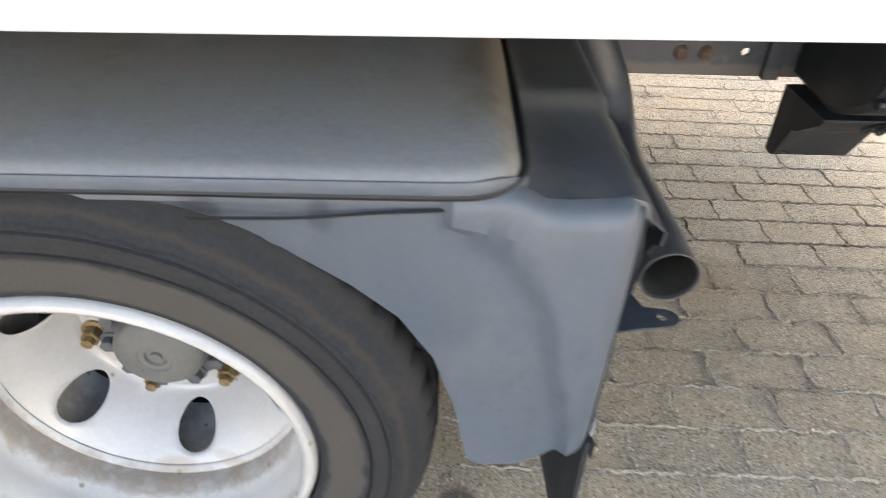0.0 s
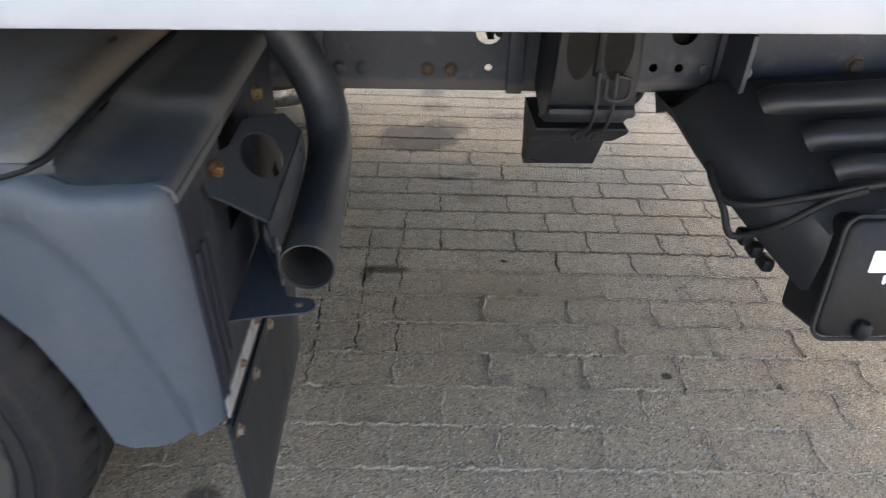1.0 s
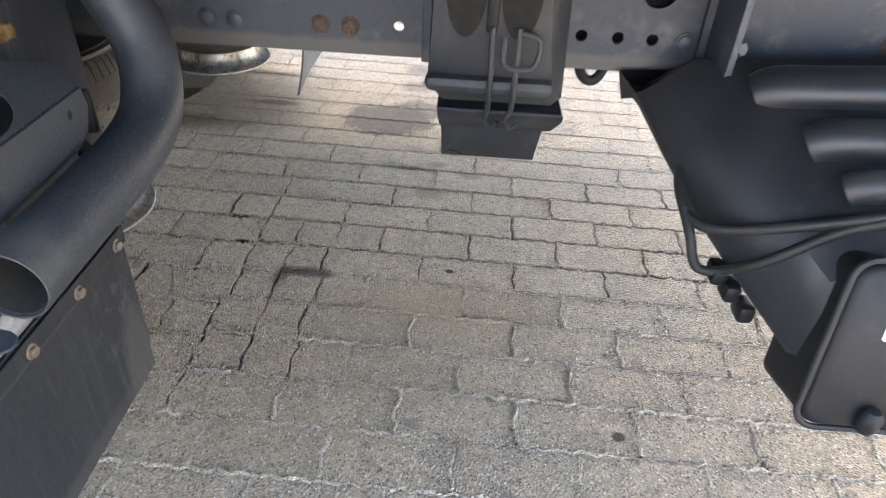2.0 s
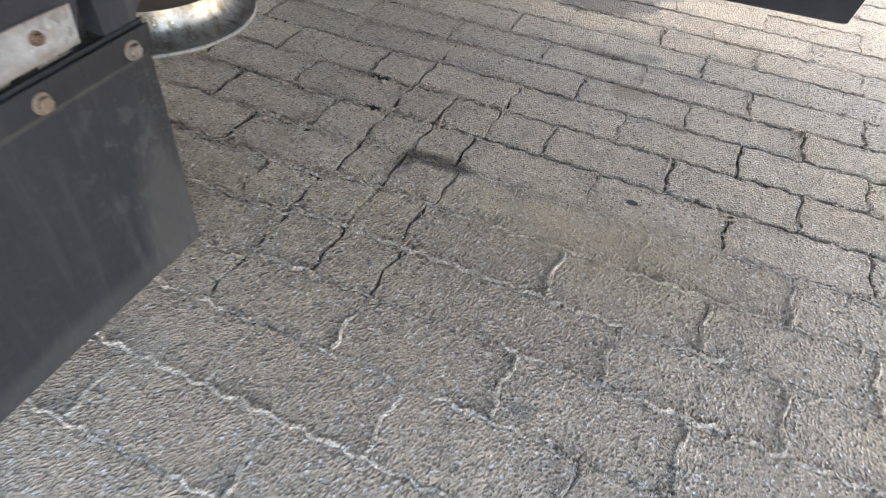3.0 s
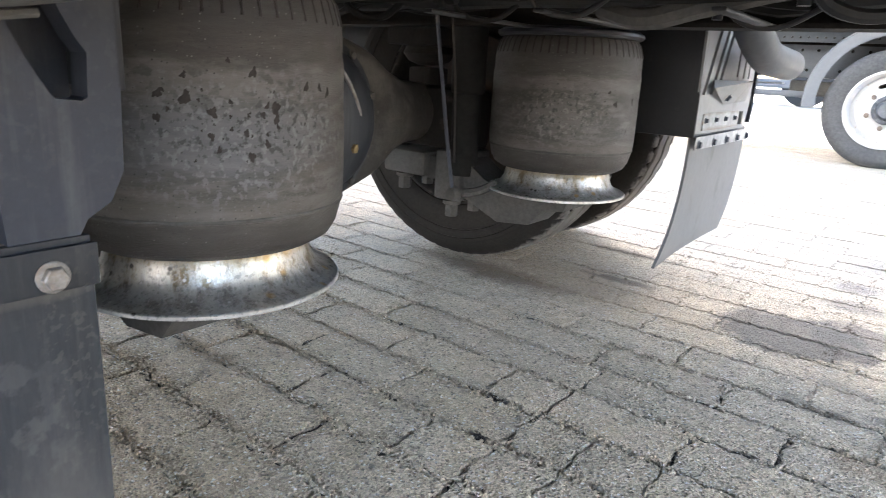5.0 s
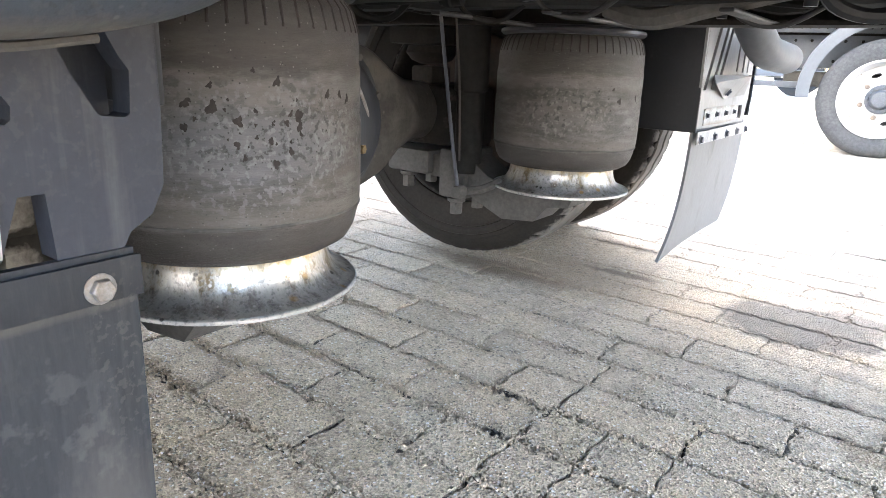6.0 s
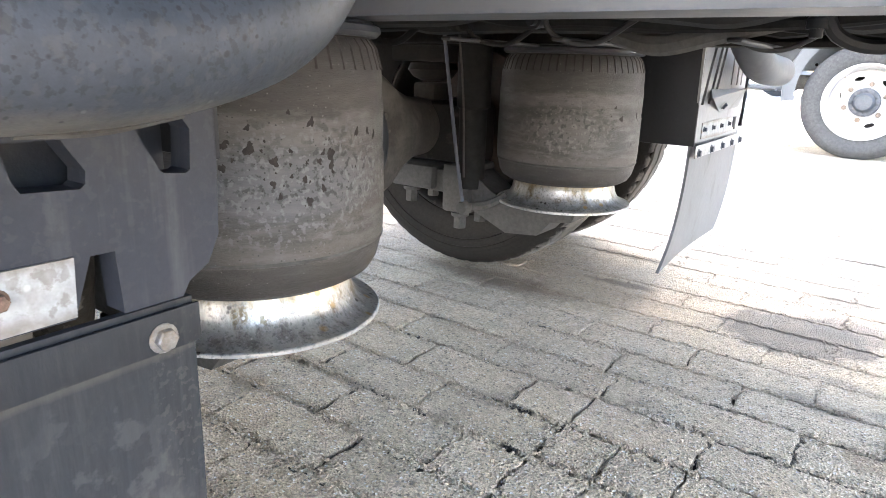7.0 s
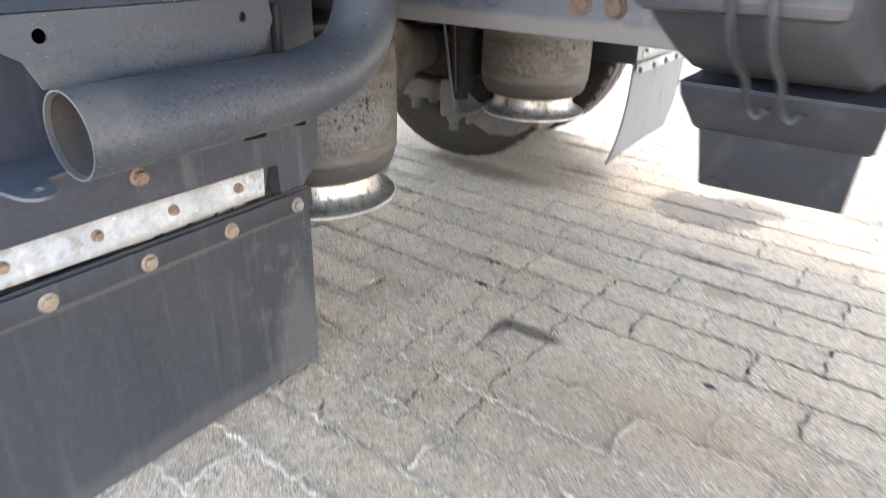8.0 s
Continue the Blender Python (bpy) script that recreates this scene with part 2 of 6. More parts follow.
M_CHROME = surf("zinc_steel", (0.52, 0.49, 0.43), (0.40, 0.395, 0.385), (0.30, 0.48), metal=0.78, big=9, fine=110, bump=0.3,
                c3=(0.180, 0.144, 0.090), c3_at=0.54, c3_scale=55, c3_soft=0.07, stretch=(1, 1, 0.5), grain=0.25,
               # first band paints the foot's bluish reflection, the second its bright rim
               bands=((0.20, 0.262, (0.26, 0.285, 0.32), 0.45), (0.2440, 0.2490, (0.62, 0.60, 0.55), 0.8), (0.284, 0.30, (0.46, 0.34, 0.18), 0.5)), specks=((150, 0.12, (0.55, 0.54, 0.52)), (110, 0.10, (0.06, 0.055, 0.05)), (60, 0.07, (0.35, 0.24, 0.11))),
               spots=(((0.246, 1.645, 0.25), (0.30, 0.30, 0.06), (0.09, 0.093, 0.102), 0.4, 230), ((0.246, 1.645, 0.25), (0.30, 0.30, 0.06), (0.45, 0.45, 0.43), 0.35, 320), ((0.246, 2.435, 0.25), (0.30, 0.30, 0.06), (0.07, 0.073, 0.082), 0.4, 230)))
M_GALV = surf("galvanised", (0.31, 0.317, 0.32), (0.235, 0.24, 0.242), (0.5, 0.75), metal=0.25, big=14, fine=90, bump=0.25,
              c3=(0.121, 0.102, 0.077), c3_at=0.64, c3_scale=18, c3_soft=0.06, grain=0.2,
               specks=((160, 0.05, (0.16, 0.145, 0.125)), (120, 0.04, (0.44, 0.44, 0.43)), (60, 0.03, (0.17, 0.13, 0.09))), bands=((0.368, 0.376, (0.14, 0.11, 0.08), 0.7), (0.4045, 0.412, (0.15, 0.12, 0.09), 0.6)),
               spots=(((0.45, 1.20, 0.39), (0.06, 0.40, 0.04), (0.17, 0.155, 0.135), 0.3, 60), ((0.45, 1.20, 0.39), (0.06, 0.40, 0.04), (0.42, 0.42, 0.41), 0.25, 40), ((0.45, 1.345, 0.39), (0.03, 0.025, 0.03), (0.11, 0.09, 0.07), 0.5, 90)))
M_CHOCK = surf("chock_plastic", (0.014, 0.016, 0.020), (0.021, 0.023, 0.027), (0.45, 0.65), big=6, fine=140, bump=0.06,
               c3=(0.041, 0.041, 0.043), c3_at=0.66, c3_scale=9, stretch=(0.612, 0.612, 0.204), grain=0.1, spec=0.35,
               streaks=(((0.085, 0.085, 0.09), 0.5, 25), ((0.008, 0.009, 0.011), 0.6, 50)))
M_RUST = surf("rust", (0.105, 0.066, 0.046), (0.15, 0.095, 0.065), (0.75, 0.95), big=60, fine=240, bump=0.3, grain=0.4)
M_DARKRUST = surf("dark_rust", (0.070, 0.050, 0.040), (0.095, 0.066, 0.050), (0.7, 0.9), big=60, fine=240, bump=0.3, grain=0.4)
M_DRUM = surf("drum_iron", (0.016, 0.013, 0.011), (0.040, 0.026, 0.018), (0.7, 0.9), big=14, fine=120, grain=0.3, spec=0.2)
M_BRASS = surf("yellow_zinc", (0.189, 0.121, 0.045), (0.225, 0.162, 0.081), (0.4, 0.6), metal=0.4, big=50, fine=200, bump=0.2,
               c3=(0.112, 0.045, 0.013), c3_at=0.58, c3_scale=60)
M_OCHRE = surf("ochre_steel", (0.19, 0.145, 0.105), (0.15, 0.112, 0.082), (0.5, 0.7), metal=0.3, big=40, fine=200, grain=0.25)
M_BOLT = surf("dull_bolt", (0.225, 0.217, 0.203), (0.165, 0.150, 0.135), (0.5, 0.7), metal=0.5, big=60, fine=220, bump=0.2,
              c3=(0.16, 0.125, 0.09), c3_at=0.58, c3_scale=50)
M_RIM = surf("silver_rim", (0.44, 0.427, 0.405), (0.38, 0.369, 0.35), (0.34, 0.5), metal=0.2, big=6, fine=160, bump=0.03,
             c3=(0.40, 0.34, 0.25), c3_at=0.75, c3_scale=5, c3_soft=0.07, grain=0.05,
               # first ring paints the shaded line behind the lip; the second is rust
               rings=((0.2125, 0.2165, (0.15, 0.145, 0.14), 0.5), (0.1945, 0.199, (0.20, 0.13, 0.07), 0.55), (0.2375, 0.245, (0.06, 0.05, 0.04), 0.8)), specks=((70, 0.04, (0.20, 0.15, 0.09)),), spots=(((-0.105, 1.06, 0.185), (0.035, 0.06, 0.009), (0.26, 0.17, 0.09), 0.45), ((-0.02, 1.06, 0.20), (0.05, 0.05, 0.007), (0.25, 0.18, 0.11), 0.35)))
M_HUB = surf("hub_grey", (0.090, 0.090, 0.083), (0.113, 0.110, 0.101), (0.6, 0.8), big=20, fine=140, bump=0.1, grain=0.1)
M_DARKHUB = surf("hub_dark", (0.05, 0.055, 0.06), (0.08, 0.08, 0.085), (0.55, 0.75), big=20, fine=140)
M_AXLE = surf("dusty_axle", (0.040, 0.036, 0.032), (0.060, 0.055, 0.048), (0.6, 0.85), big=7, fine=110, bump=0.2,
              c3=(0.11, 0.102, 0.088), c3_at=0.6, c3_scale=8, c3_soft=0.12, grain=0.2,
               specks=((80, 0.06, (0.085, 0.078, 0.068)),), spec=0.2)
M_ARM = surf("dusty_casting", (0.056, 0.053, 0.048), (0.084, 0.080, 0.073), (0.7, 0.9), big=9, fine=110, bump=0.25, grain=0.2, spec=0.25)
# grime, darkened further to stand in for the dim light under the body
M_SHADEGRIME = surf("shaded_grime", (0.013, 0.012, 0.011), (0.024, 0.021, 0.018), (0.8, 0.95), big=8, fine=120, bump=0.2, c3=(0.066, 0.059, 0.049), c3_at=0.64, c3_scale=12, grain=0.2, spec=0.15)
M_GLOSS = surf("black_enamel", (0.018, 0.019, 0.022), (0.026, 0.026, 0.029), (0.34, 0.52), big=8, fine=150, bump=0.05, c3=(0.052, 0.049, 0.046), c3_at=0.66, c3_scale=12, grain=0.1)
M_CABLE = surf("black_cable", (0.008, 0.008, 0.008), (0.020, 0.019, 0.017), (0.5, 0.75), big=15, fine=150)
M_UNDER = surf("underfloor", (0.012, 0.012, 0.011), (0.019, 0.018, 0.017), (0.7, 0.9), big=3, fine=60, spec=0.15)
M_ORANGE = surf("orange_plastic", (0.85, 0.30, 0.02), (0.80, 0.26, 0.02), (0.45, 0.6), big=4, fine=80, bump=0.03, grain=0.05)
M_FENDER = surf("fender_grey", (0.095, 0.099, 0.104), (0.082, 0.086, 0.091), (0.5, 0.7), big=3, fine=70, bump=0.04, grain=0.06)
M_BLUE = surf("blue_paint", (0.05, 0.16, 0.40), (0.06, 0.18, 0.42), (0.35, 0.5), big=1, fine=20, bump=0.0, grain=0.03)
M_FARRAIL = surf("far_chassis", (0.055, 0.061, 0.068), (0.070, 0.074, 0.080), (0.5, 0.7), big=4, fine=60, grain=0.1)
M_WOOD = surf("pallet_wood", (0.50, 0.38, 0.25), (0.42, 0.31, 0.20), (0.7, 0.9), big=5, fine=40, grain=0.15)
M_WALL = surf("pale_bounce_coat", (0.299, 0.305, 0.319), (0.273, 0.280, 0.293), (0.6, 0.8), big=0.4, fine=6, bump=0.02, grain=0.05)
M_SCUFF = surf("scraped_paint", (0.09, 0.085, 0.07), (0.16, 0.15, 0.12), (0.6, 0.8), big=30, fine=200, grain=0.3)
M_LETTER = surf("white_print", (0.82, 0.82, 0.82), (0.78, 0.78, 0.78), (0.5, 0.6), grain=0.02, bump=0)


def paving(name, source):
    """Worn grey-beige concrete block with coarse grit, dirt and the yard's stains."""
    m = bpy.data.materials.new(name)
    m.use_nodes = True
    n, k = m.node_tree.nodes, m.node_tree.links
    b = n["Principled BSDF"]
    geo = n.new("ShaderNodeNewGeometry")
    pos = geo.outputs["Position"]

    def noise_tex(scale, detail=4, rgh=0.6):
        t = n.new("ShaderNodeTexNoise")
        t.inputs["Scale"].default_value, t.inputs["Detail"].default_value, t.inputs["Roughness"].default_value = scale, detail, rgh
        k.new(pos, t.inputs["Vector"])
        return t.outputs[0]

    def math_node(op, a, c=0.0, d=0.0):
        x = n.new("ShaderNodeMath")
        x.operation = op
        for i, v in enumerate((a, c, d)):
            if isinstance(v, bpy.types.NodeSocket):
                k.new(v, x.inputs[i])
            else:
                x.inputs[i].default_value = v
        return x.outputs[0]

    def remap(v, a, bb, lo=0.0, hi=1.0):
        r = n.new("ShaderNodeMapRange")
        k.new(v, r.inputs[0])
        for i, q in enumerate((a, bb, lo, hi)):
            r.inputs[i + 1].default_value = q
        return r.outputs[0]

    def mix(fac, a, c, mode="MIX"):
        x = n.new("ShaderNodeMix")
        x.data_type, x.blend_type = "RGBA", mode
        for sock, v in ((0, fac), (6, a), (7, c)):
            if isinstance(v, bpy.types.NodeSocket):
                k.new(v, x.inputs[sock])
            elif sock == 0:
                x.inputs[0].default_value = v
            else:
                x.inputs[sock].default_value = (*v, 1)
        return x.outputs[2]

    if source == "object":
        rnd = n.new("ShaderNodeObjectInfo").outputs["Random"]
    elif source == "island":
        rnd = geo.outputs["Random Per Island"]
    else:
        rnd = noise_tex(6, 3)
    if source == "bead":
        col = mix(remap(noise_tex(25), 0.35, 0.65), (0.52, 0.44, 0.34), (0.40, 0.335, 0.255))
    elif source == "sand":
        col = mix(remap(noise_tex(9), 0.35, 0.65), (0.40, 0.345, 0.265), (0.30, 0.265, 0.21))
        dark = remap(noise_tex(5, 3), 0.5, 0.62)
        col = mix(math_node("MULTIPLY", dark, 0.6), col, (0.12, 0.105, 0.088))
        # sandy tan beside the truck; floors darkened, most under it, for shade in joints
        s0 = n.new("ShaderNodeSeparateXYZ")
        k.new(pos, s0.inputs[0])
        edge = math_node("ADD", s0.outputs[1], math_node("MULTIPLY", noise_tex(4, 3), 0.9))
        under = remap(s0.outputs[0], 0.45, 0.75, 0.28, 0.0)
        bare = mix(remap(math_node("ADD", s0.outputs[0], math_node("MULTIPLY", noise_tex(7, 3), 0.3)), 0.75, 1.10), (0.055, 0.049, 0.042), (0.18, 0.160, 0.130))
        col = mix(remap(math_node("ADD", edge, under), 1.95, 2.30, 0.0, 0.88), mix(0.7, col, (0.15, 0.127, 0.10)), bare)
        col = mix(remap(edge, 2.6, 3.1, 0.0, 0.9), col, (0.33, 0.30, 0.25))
    else:
        col = mix(rnd, (0.375, 0.340, 0.290), (0.430, 0.388, 0.328))
        col = mix(remap(noise_tex(30, 5, 0.7), 0.52, 0.72, 0, 0.5), col, (0.50, 0.465, 0.41))
        col = mix(remap(noise_tex(2.2, 4), 0.45, 0.70, 0, 0.6), col, (0.42, 0.36, 0.275))
        col = mix(remap(noise_tex(14, 5), 0.50, 0.70, 0, 0.45), col, (0.25, 0.24, 0.225))
        # tan dust beside the truck; the tint also paints less light there, more beyond
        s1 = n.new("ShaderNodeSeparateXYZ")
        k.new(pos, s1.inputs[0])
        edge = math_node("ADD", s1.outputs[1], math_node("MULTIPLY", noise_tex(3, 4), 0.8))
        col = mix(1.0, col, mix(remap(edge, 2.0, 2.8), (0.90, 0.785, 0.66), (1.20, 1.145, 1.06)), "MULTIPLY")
    fine = noise_tex(230, 2, 0.5)
    grit = n.new("ShaderNodeTexVoronoi")
    grit.inputs["Scale"].default_value = 300
    k.new(pos, grit.inputs["Vector"])
    gsep = n.new("ShaderNodeSeparateColor")
    k.new(grit.outputs["Color"], gsep.inputs[0])
    col = mix(1.0, col, mix(gsep.outputs[0], (0.80, 0.80, 0.80), (1.20, 1.20, 1.19)), "MULTIPLY")
    dust = n.new("ShaderNodeTexVoronoi")
    dust.inputs["Scale"].default_value = 680
    k.new(pos, dust.inputs["Vector"])
    dsep = n.new("ShaderNodeSeparateColor")
    k.new(dust.outputs["Color"], dsep.inputs[0])
    col = mix(1.0, col, mix(dsep.outputs[0], (0.78, 0.78, 0.78), (1.22, 1.22, 1.22)), "MULTIPLY")
    col = mix(1.0, col, mix(remap(noise_tex(45, 5, 0.7), 0.3, 0.7), (0.84, 0.84, 0.83), (1.16, 1.16, 1.16)), "MULTIPLY")
    col = mix(remap(gsep.outputs[1], 0.945, 0.975, 0, 0.75), col, (0.60, 0.58, 0.54))
    col = mix(remap(gsep.outputs[2], 0.92, 0.96, 0, 0.7), col, (0.085, 0.08, 0.072))
    pits = n.new("ShaderNodeTexVoronoi")
    pits.inputs["Scale"].default_value = 75
    k.new(pos, pits.inputs["Vector"])
    psep = n.new("ShaderNodeSeparateColor")
    k.new(pits.outputs["Color"], psep.inputs[0])
    pit = math_node("MULTIPLY", remap(psep.outputs[0], 0.86, 0.9), remap(math_node("ADD", pits.outputs["Distance"], math_node("MULTIPLY", fine, 0.5)), 0.40, 0.60, 1, 0))
    col = mix(math_node("MULTIPLY", pit, 0.55), col, (0.10, 0.09, 0.078))
    # stains and painted pits, each an ellipse with a ragged rim
    warp = noise_tex(22, 4)
    warp2 = noise_tex(60, 3)
    sep = n.new("ShaderNodeSeparateXYZ")
    k.new(pos, sep.inputs[0])
    for cx, cy, rx, ry, tone, amount, edge in STAINS:
        dx = math_node("DIVIDE", math_node("SUBTRACT", sep.outputs[0], cx), rx)
        dy = math_node("DIVIDE", math_node("SUBTRACT", sep.outputs[1], cy), ry)
        r2 = math_node("SQRT", math_node("ADD", math_node("MULTIPLY", dx, dx), math_node("MULTIPLY", dy, dy)))
        w = math_node("ADD", r2, math_node("MULTIPLY", math_node("SUBTRACT", math_node("ADD", warp, math_node("MULTIPLY", warp2, 0.5)), 0.75), 1.1))
        col = mix(remap(w, 1 - edge, 1 + edge, amount, 0.0), col, tone)
    k.new(col, b.inputs["Base Color"])
    b.inputs["Roughness"].default_value = 0.74
    b.inputs["Specular IOR Level"].default_value = 0.5
    hgt = math_node("ADD", math_node("MULTIPLY", fine, 0.7), math_node("MULTIPLY", grit.outputs["Distance"], 0.8))
    hgt = math_node("ADD", hgt, math_node("MULTIPLY", noise_tex(60, 4), 0.6))
    hgt = math_node("SUBTRACT", hgt, math_node("MULTIPLY", pit, 1.0))
    bp = n.new("ShaderNodeBump")
    bp.inputs["Strength"].default_value, bp.inputs["Distance"].default_value = 1.0, 0.0068
    k.new(hgt, bp.inputs["Height"])
    k.new(bp.outputs[0], b.inputs["Normal"])
    return m


# PIT paints the darkness of small holes flat onto the blocks
OIL, EARTH, SOIL, PIT = (0.115, 0.108, 0.10), (0.045, 0.033, 0.024), (0.27, 0.20, 0.13), (0.018, 0.015, 0.013)
STAINS = [
    (0.665, 2.64, 0.140, 0.115, OIL, 0.8, 0.14), (0.765, 2.735, 0.085, 0.075, OIL, 0.65, 0.2), (0.02, 2.52, 0.20, 0.05, EARTH, 0.5, 0.5), (0.20, 2.62, 0.2, 0.12, SOIL, 0.25, 0.5), (0.74, 2.94, 0.06, 0.05, OIL, 0.5, 0.3),
    (0.72, 3.10, 0.05, 0.05, OIL, 0.5, 0.3), (0.72, 2.345, 0.03, 0.016, OIL, 0.45, 0.4), (0.775, 2.33, 0.045, 0.012, EARTH, 0.45, 0.4),
    (0.850, 2.363, 0.028, 0.018, OIL, 0.45, 0.4), (0.84, 2.20, 0.04, 0.03, SOIL, 0.6, 0.3), (1.04, 2.86, 0.09, 0.04, OIL, 0.4, 0.3), (0.78, 3.4, 0.08, 0.12, OIL, 0.35, 0.4),
    (0.60, 1.815, 0.060, 0.019, EARTH, 0.78, 0.35), (0.552, 1.792, 0.018, 0.028, EARTH, 0.7, 0.4),
    (0.387, 2.011, 0.024, 0.009, PIT, 1.0, 0.2), (0.428, 1.909, 0.015, 0.0075, PIT, 1.0, 0.2), (0.322, 1.125, 0.030, 0.024, EARTH, 0.75, 0.3), (0.94, 1.373, 0.024, 0.030, OIL, 0.25, 0.5),
    (0.882, 1.426, 0.016, 0.014, OIL, 0.5, 0.4), (0.918, 1.865, 0.009, 0.006, PIT, 1.0, 0.2), (0.80, 2.335, 0.10, 0.022, OIL, 0.15, 0.5), (0.775, 2.454, 0.03, 0.02, OIL, 0.35, 0.4), (0.95, 2.31, 0.03, 0.02, OIL, 0.45, 0.4),
    (0.93, 1.74, 0.17, 0.075, (0.36, 0.25, 0.14), 0.40, 0.6), (0.02, 2.52, 0.12, 0.05, EARTH, 0.5, 0.5),
    (1.241, 1.441, 0.011, 0.010, EARTH, 1.0, 0.2), (0.10, 2.60, 0.26, 0.14, SOIL, 0.3, 0.4), (0.28, 2.70, 0.08, 0.02, EARTH, 0.6, 0.4),
    (0.97, 1.40, 0.03, 0.03, SOIL, 0.3, 0.5), (0.82, 1.62, 0.22, 0.13, SOIL, 0.28, 0.6), (0.20, 2.95, 0.12, 0.02, EARTH, 0.5, 0.4),
]
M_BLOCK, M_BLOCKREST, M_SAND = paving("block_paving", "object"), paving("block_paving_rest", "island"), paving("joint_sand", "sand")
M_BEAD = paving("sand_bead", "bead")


# ---- building tools ----
CY = 2.04  # the truck's middle line
PARKED = Matrix.Translation((0.5, 1.3, 0.55)) @ pose(0, 0, 0, 0, -0.5, 1.3) @ Matrix.Translation((-0.5, -1.3, -0.55))  # it stands a little askew to the paving


def part(name, bm, material, parent=None, label="", flat=False):
    """Links a bmesh as one mesh object, under a thing or under a part."""
    bmesh.ops.recalc_face_normals(bm, faces=bm.faces)
    me = bpy.data.meshes.new(name)
    bm.to_mesh(me)
    bm.free()
    me.materials.append(material)
    if not flat:
        me.shade_smooth()
        me.set_sharp_from_angle(angle=radians(38))
    ob = new(name, me)
    if parent is not None:
        ob.parent = parent
    if label:
        ob["label"] = label
    return ob


def thing(name, x, y, z, label, category, group="", kind=""):
    e = new(name)
    e.empty_display_size = 0.1
    e.location = (x, y, z)
    return tagged(e, label, category, group, kind)


def settle(root, m=None):
    """Parts are modelled in place: cancel the root's own offset for them; m turns the whole thing."""
    inv = Matrix.Translation(root.location).inverted()
    if m is not None:
        root.matrix_basis = m @ Matrix.Translation(root.location)
    for c in root.children:
        c.matrix_parent_inverse = inv


def box(bm, x0, x1, y0, y1, z0, z1, bevel=0.0, seg=2):
    r = bmesh.ops.create_cube(bm, size=1.0, matrix=Matrix.Translation(((x0 + x1) / 2, (y0 + y1) / 2, (z0 + z1) / 2)) @ Matrix.Diagonal((abs(x1 - x0), abs(y1 - y0), abs(z1 - z0), 1)))
    if bevel:
        es = list({e for v in r["verts"] for e in v.link_edges})
        bmesh.ops.bevel(bm, geom=es, offset=bevel, segments=seg, affect="EDGES", profile=0.5)
    return bm


def boxes(*specs, bevel=0.0):
    bm = bmesh.new()
    for s in specs:
        box(bm, *s, bevel=bevel)
    return bm


AXES = {"x": Matrix.Rotation(radians(90), 4, "Y"), "y": Matrix.Rotation(radians(-90), 4, "X"), "z": Matrix.Identity(4)}


def lathe(bm, profile, place, axis="z", n=48, close=False):
    """Turns (radius, height) pairs about an axis through place."""
    m = Matrix.Translation(place) @ AXES[axis]
    rings = []
    for r, h in profile:
        if r < 1e-6:
            rings.append([bm.verts.new(m @ Vector((0, 0, h)))])
        else:
            rings.append([bm.verts.new(m @ Vector((r * math.cos(2 * math.pi * i / n), r * math.sin(2 * math.pi * i / n), h))) for i in range(n)])
    pairs = list(zip(rings, rings[1:])) + ([(rings[-1], rings[0])] if close else [])
    for a, b in pairs:
        for i in range(n):
            j = (i + 1) % n
            if len(a) == 1 and len(b) == 1:
                continue
            if len(a) == 1:
                bm.faces.new((a[0], b[i], b[j]))
            elif len(b) == 1:
                bm.faces.new((a[i], a[j], b[0]))
            else:
                bm.faces.new((a[i], a[j], b[j], b[i]))
    return rings


def smooth_path(pts, per=8):
    pts = [Vector(p) for p in pts]
    ext = [2 * pts[0] - pts[1], *pts, 2 * pts[-1] - pts[-2]]
    out = []
    for i in range(1, len(ext) - 2):
        a, b, c, d = ext[i - 1:i + 3]
        for s in range(per):
            t = s / per
            out.append(0.5 * ((2 * b) + (c - a) * t + (2 * a - 5 * b + 4 * c - d) * t * t + (3 * b - a - 3 * c + d) * t ** 3))
    return out + [pts[-1]]


def tube(bm, pts, r, n=12, per=8, wall=0.0):
    """A round tube along a smooth path; with a wall it is open at both ends."""
    path = smooth_path(pts, per) if per else [Vector(p) for p in pts]
    nrm = None
    outer, inner = [], []
    for i, p in enumerate(path):
        t = (path[min(i + 1, len(path) - 1)] - path[max(i - 1, 0)]).normalized()
        if nrm is None:
            nrm = t.orthogonal().normalized()
        nrm = (nrm - t * nrm.dot(t)).normalized()
        bi = t.cross(nrm)
        ring = lambda q: [bm.verts.new(p + q * (nrm * math.cos(2 * math.pi * k / n) + bi * math.sin(2 * math.pi * k / n))) for k in range(n)]
        outer.append(ring(r))
        if wall:
            inner.append(ring(r - wall))
    for stack in (outer, inner):
        for a, b in zip(stack, stack[1:]):
            for k in range(n):
                bm.faces.new((a[k], a[(k + 1) % n], b[(k + 1) % n], b[k]))
    if wall:
        for k in range(n):
            for i in (0, -1):
                bm.faces.new((outer[i][k], outer[i][(k + 1) % n], inner[i][(k + 1) % n], inner[i][k]))
    else:
        bm.faces.new(outer[0])
        bm.faces.new(outer[-1])
    return bm


def ellipse(cx, cy, rx, ry=None, n=16, turn=0.0):
    ry = ry or rx
    c, s = math.cos(turn), math.sin(turn)
    return [(cx + rx * math.cos(a) * c - ry * math.sin(a) * s, cy + rx * math.cos(a) * s + ry * math.sin(a) * c) for a in (2 * math.pi * i / n for i in range(n))]


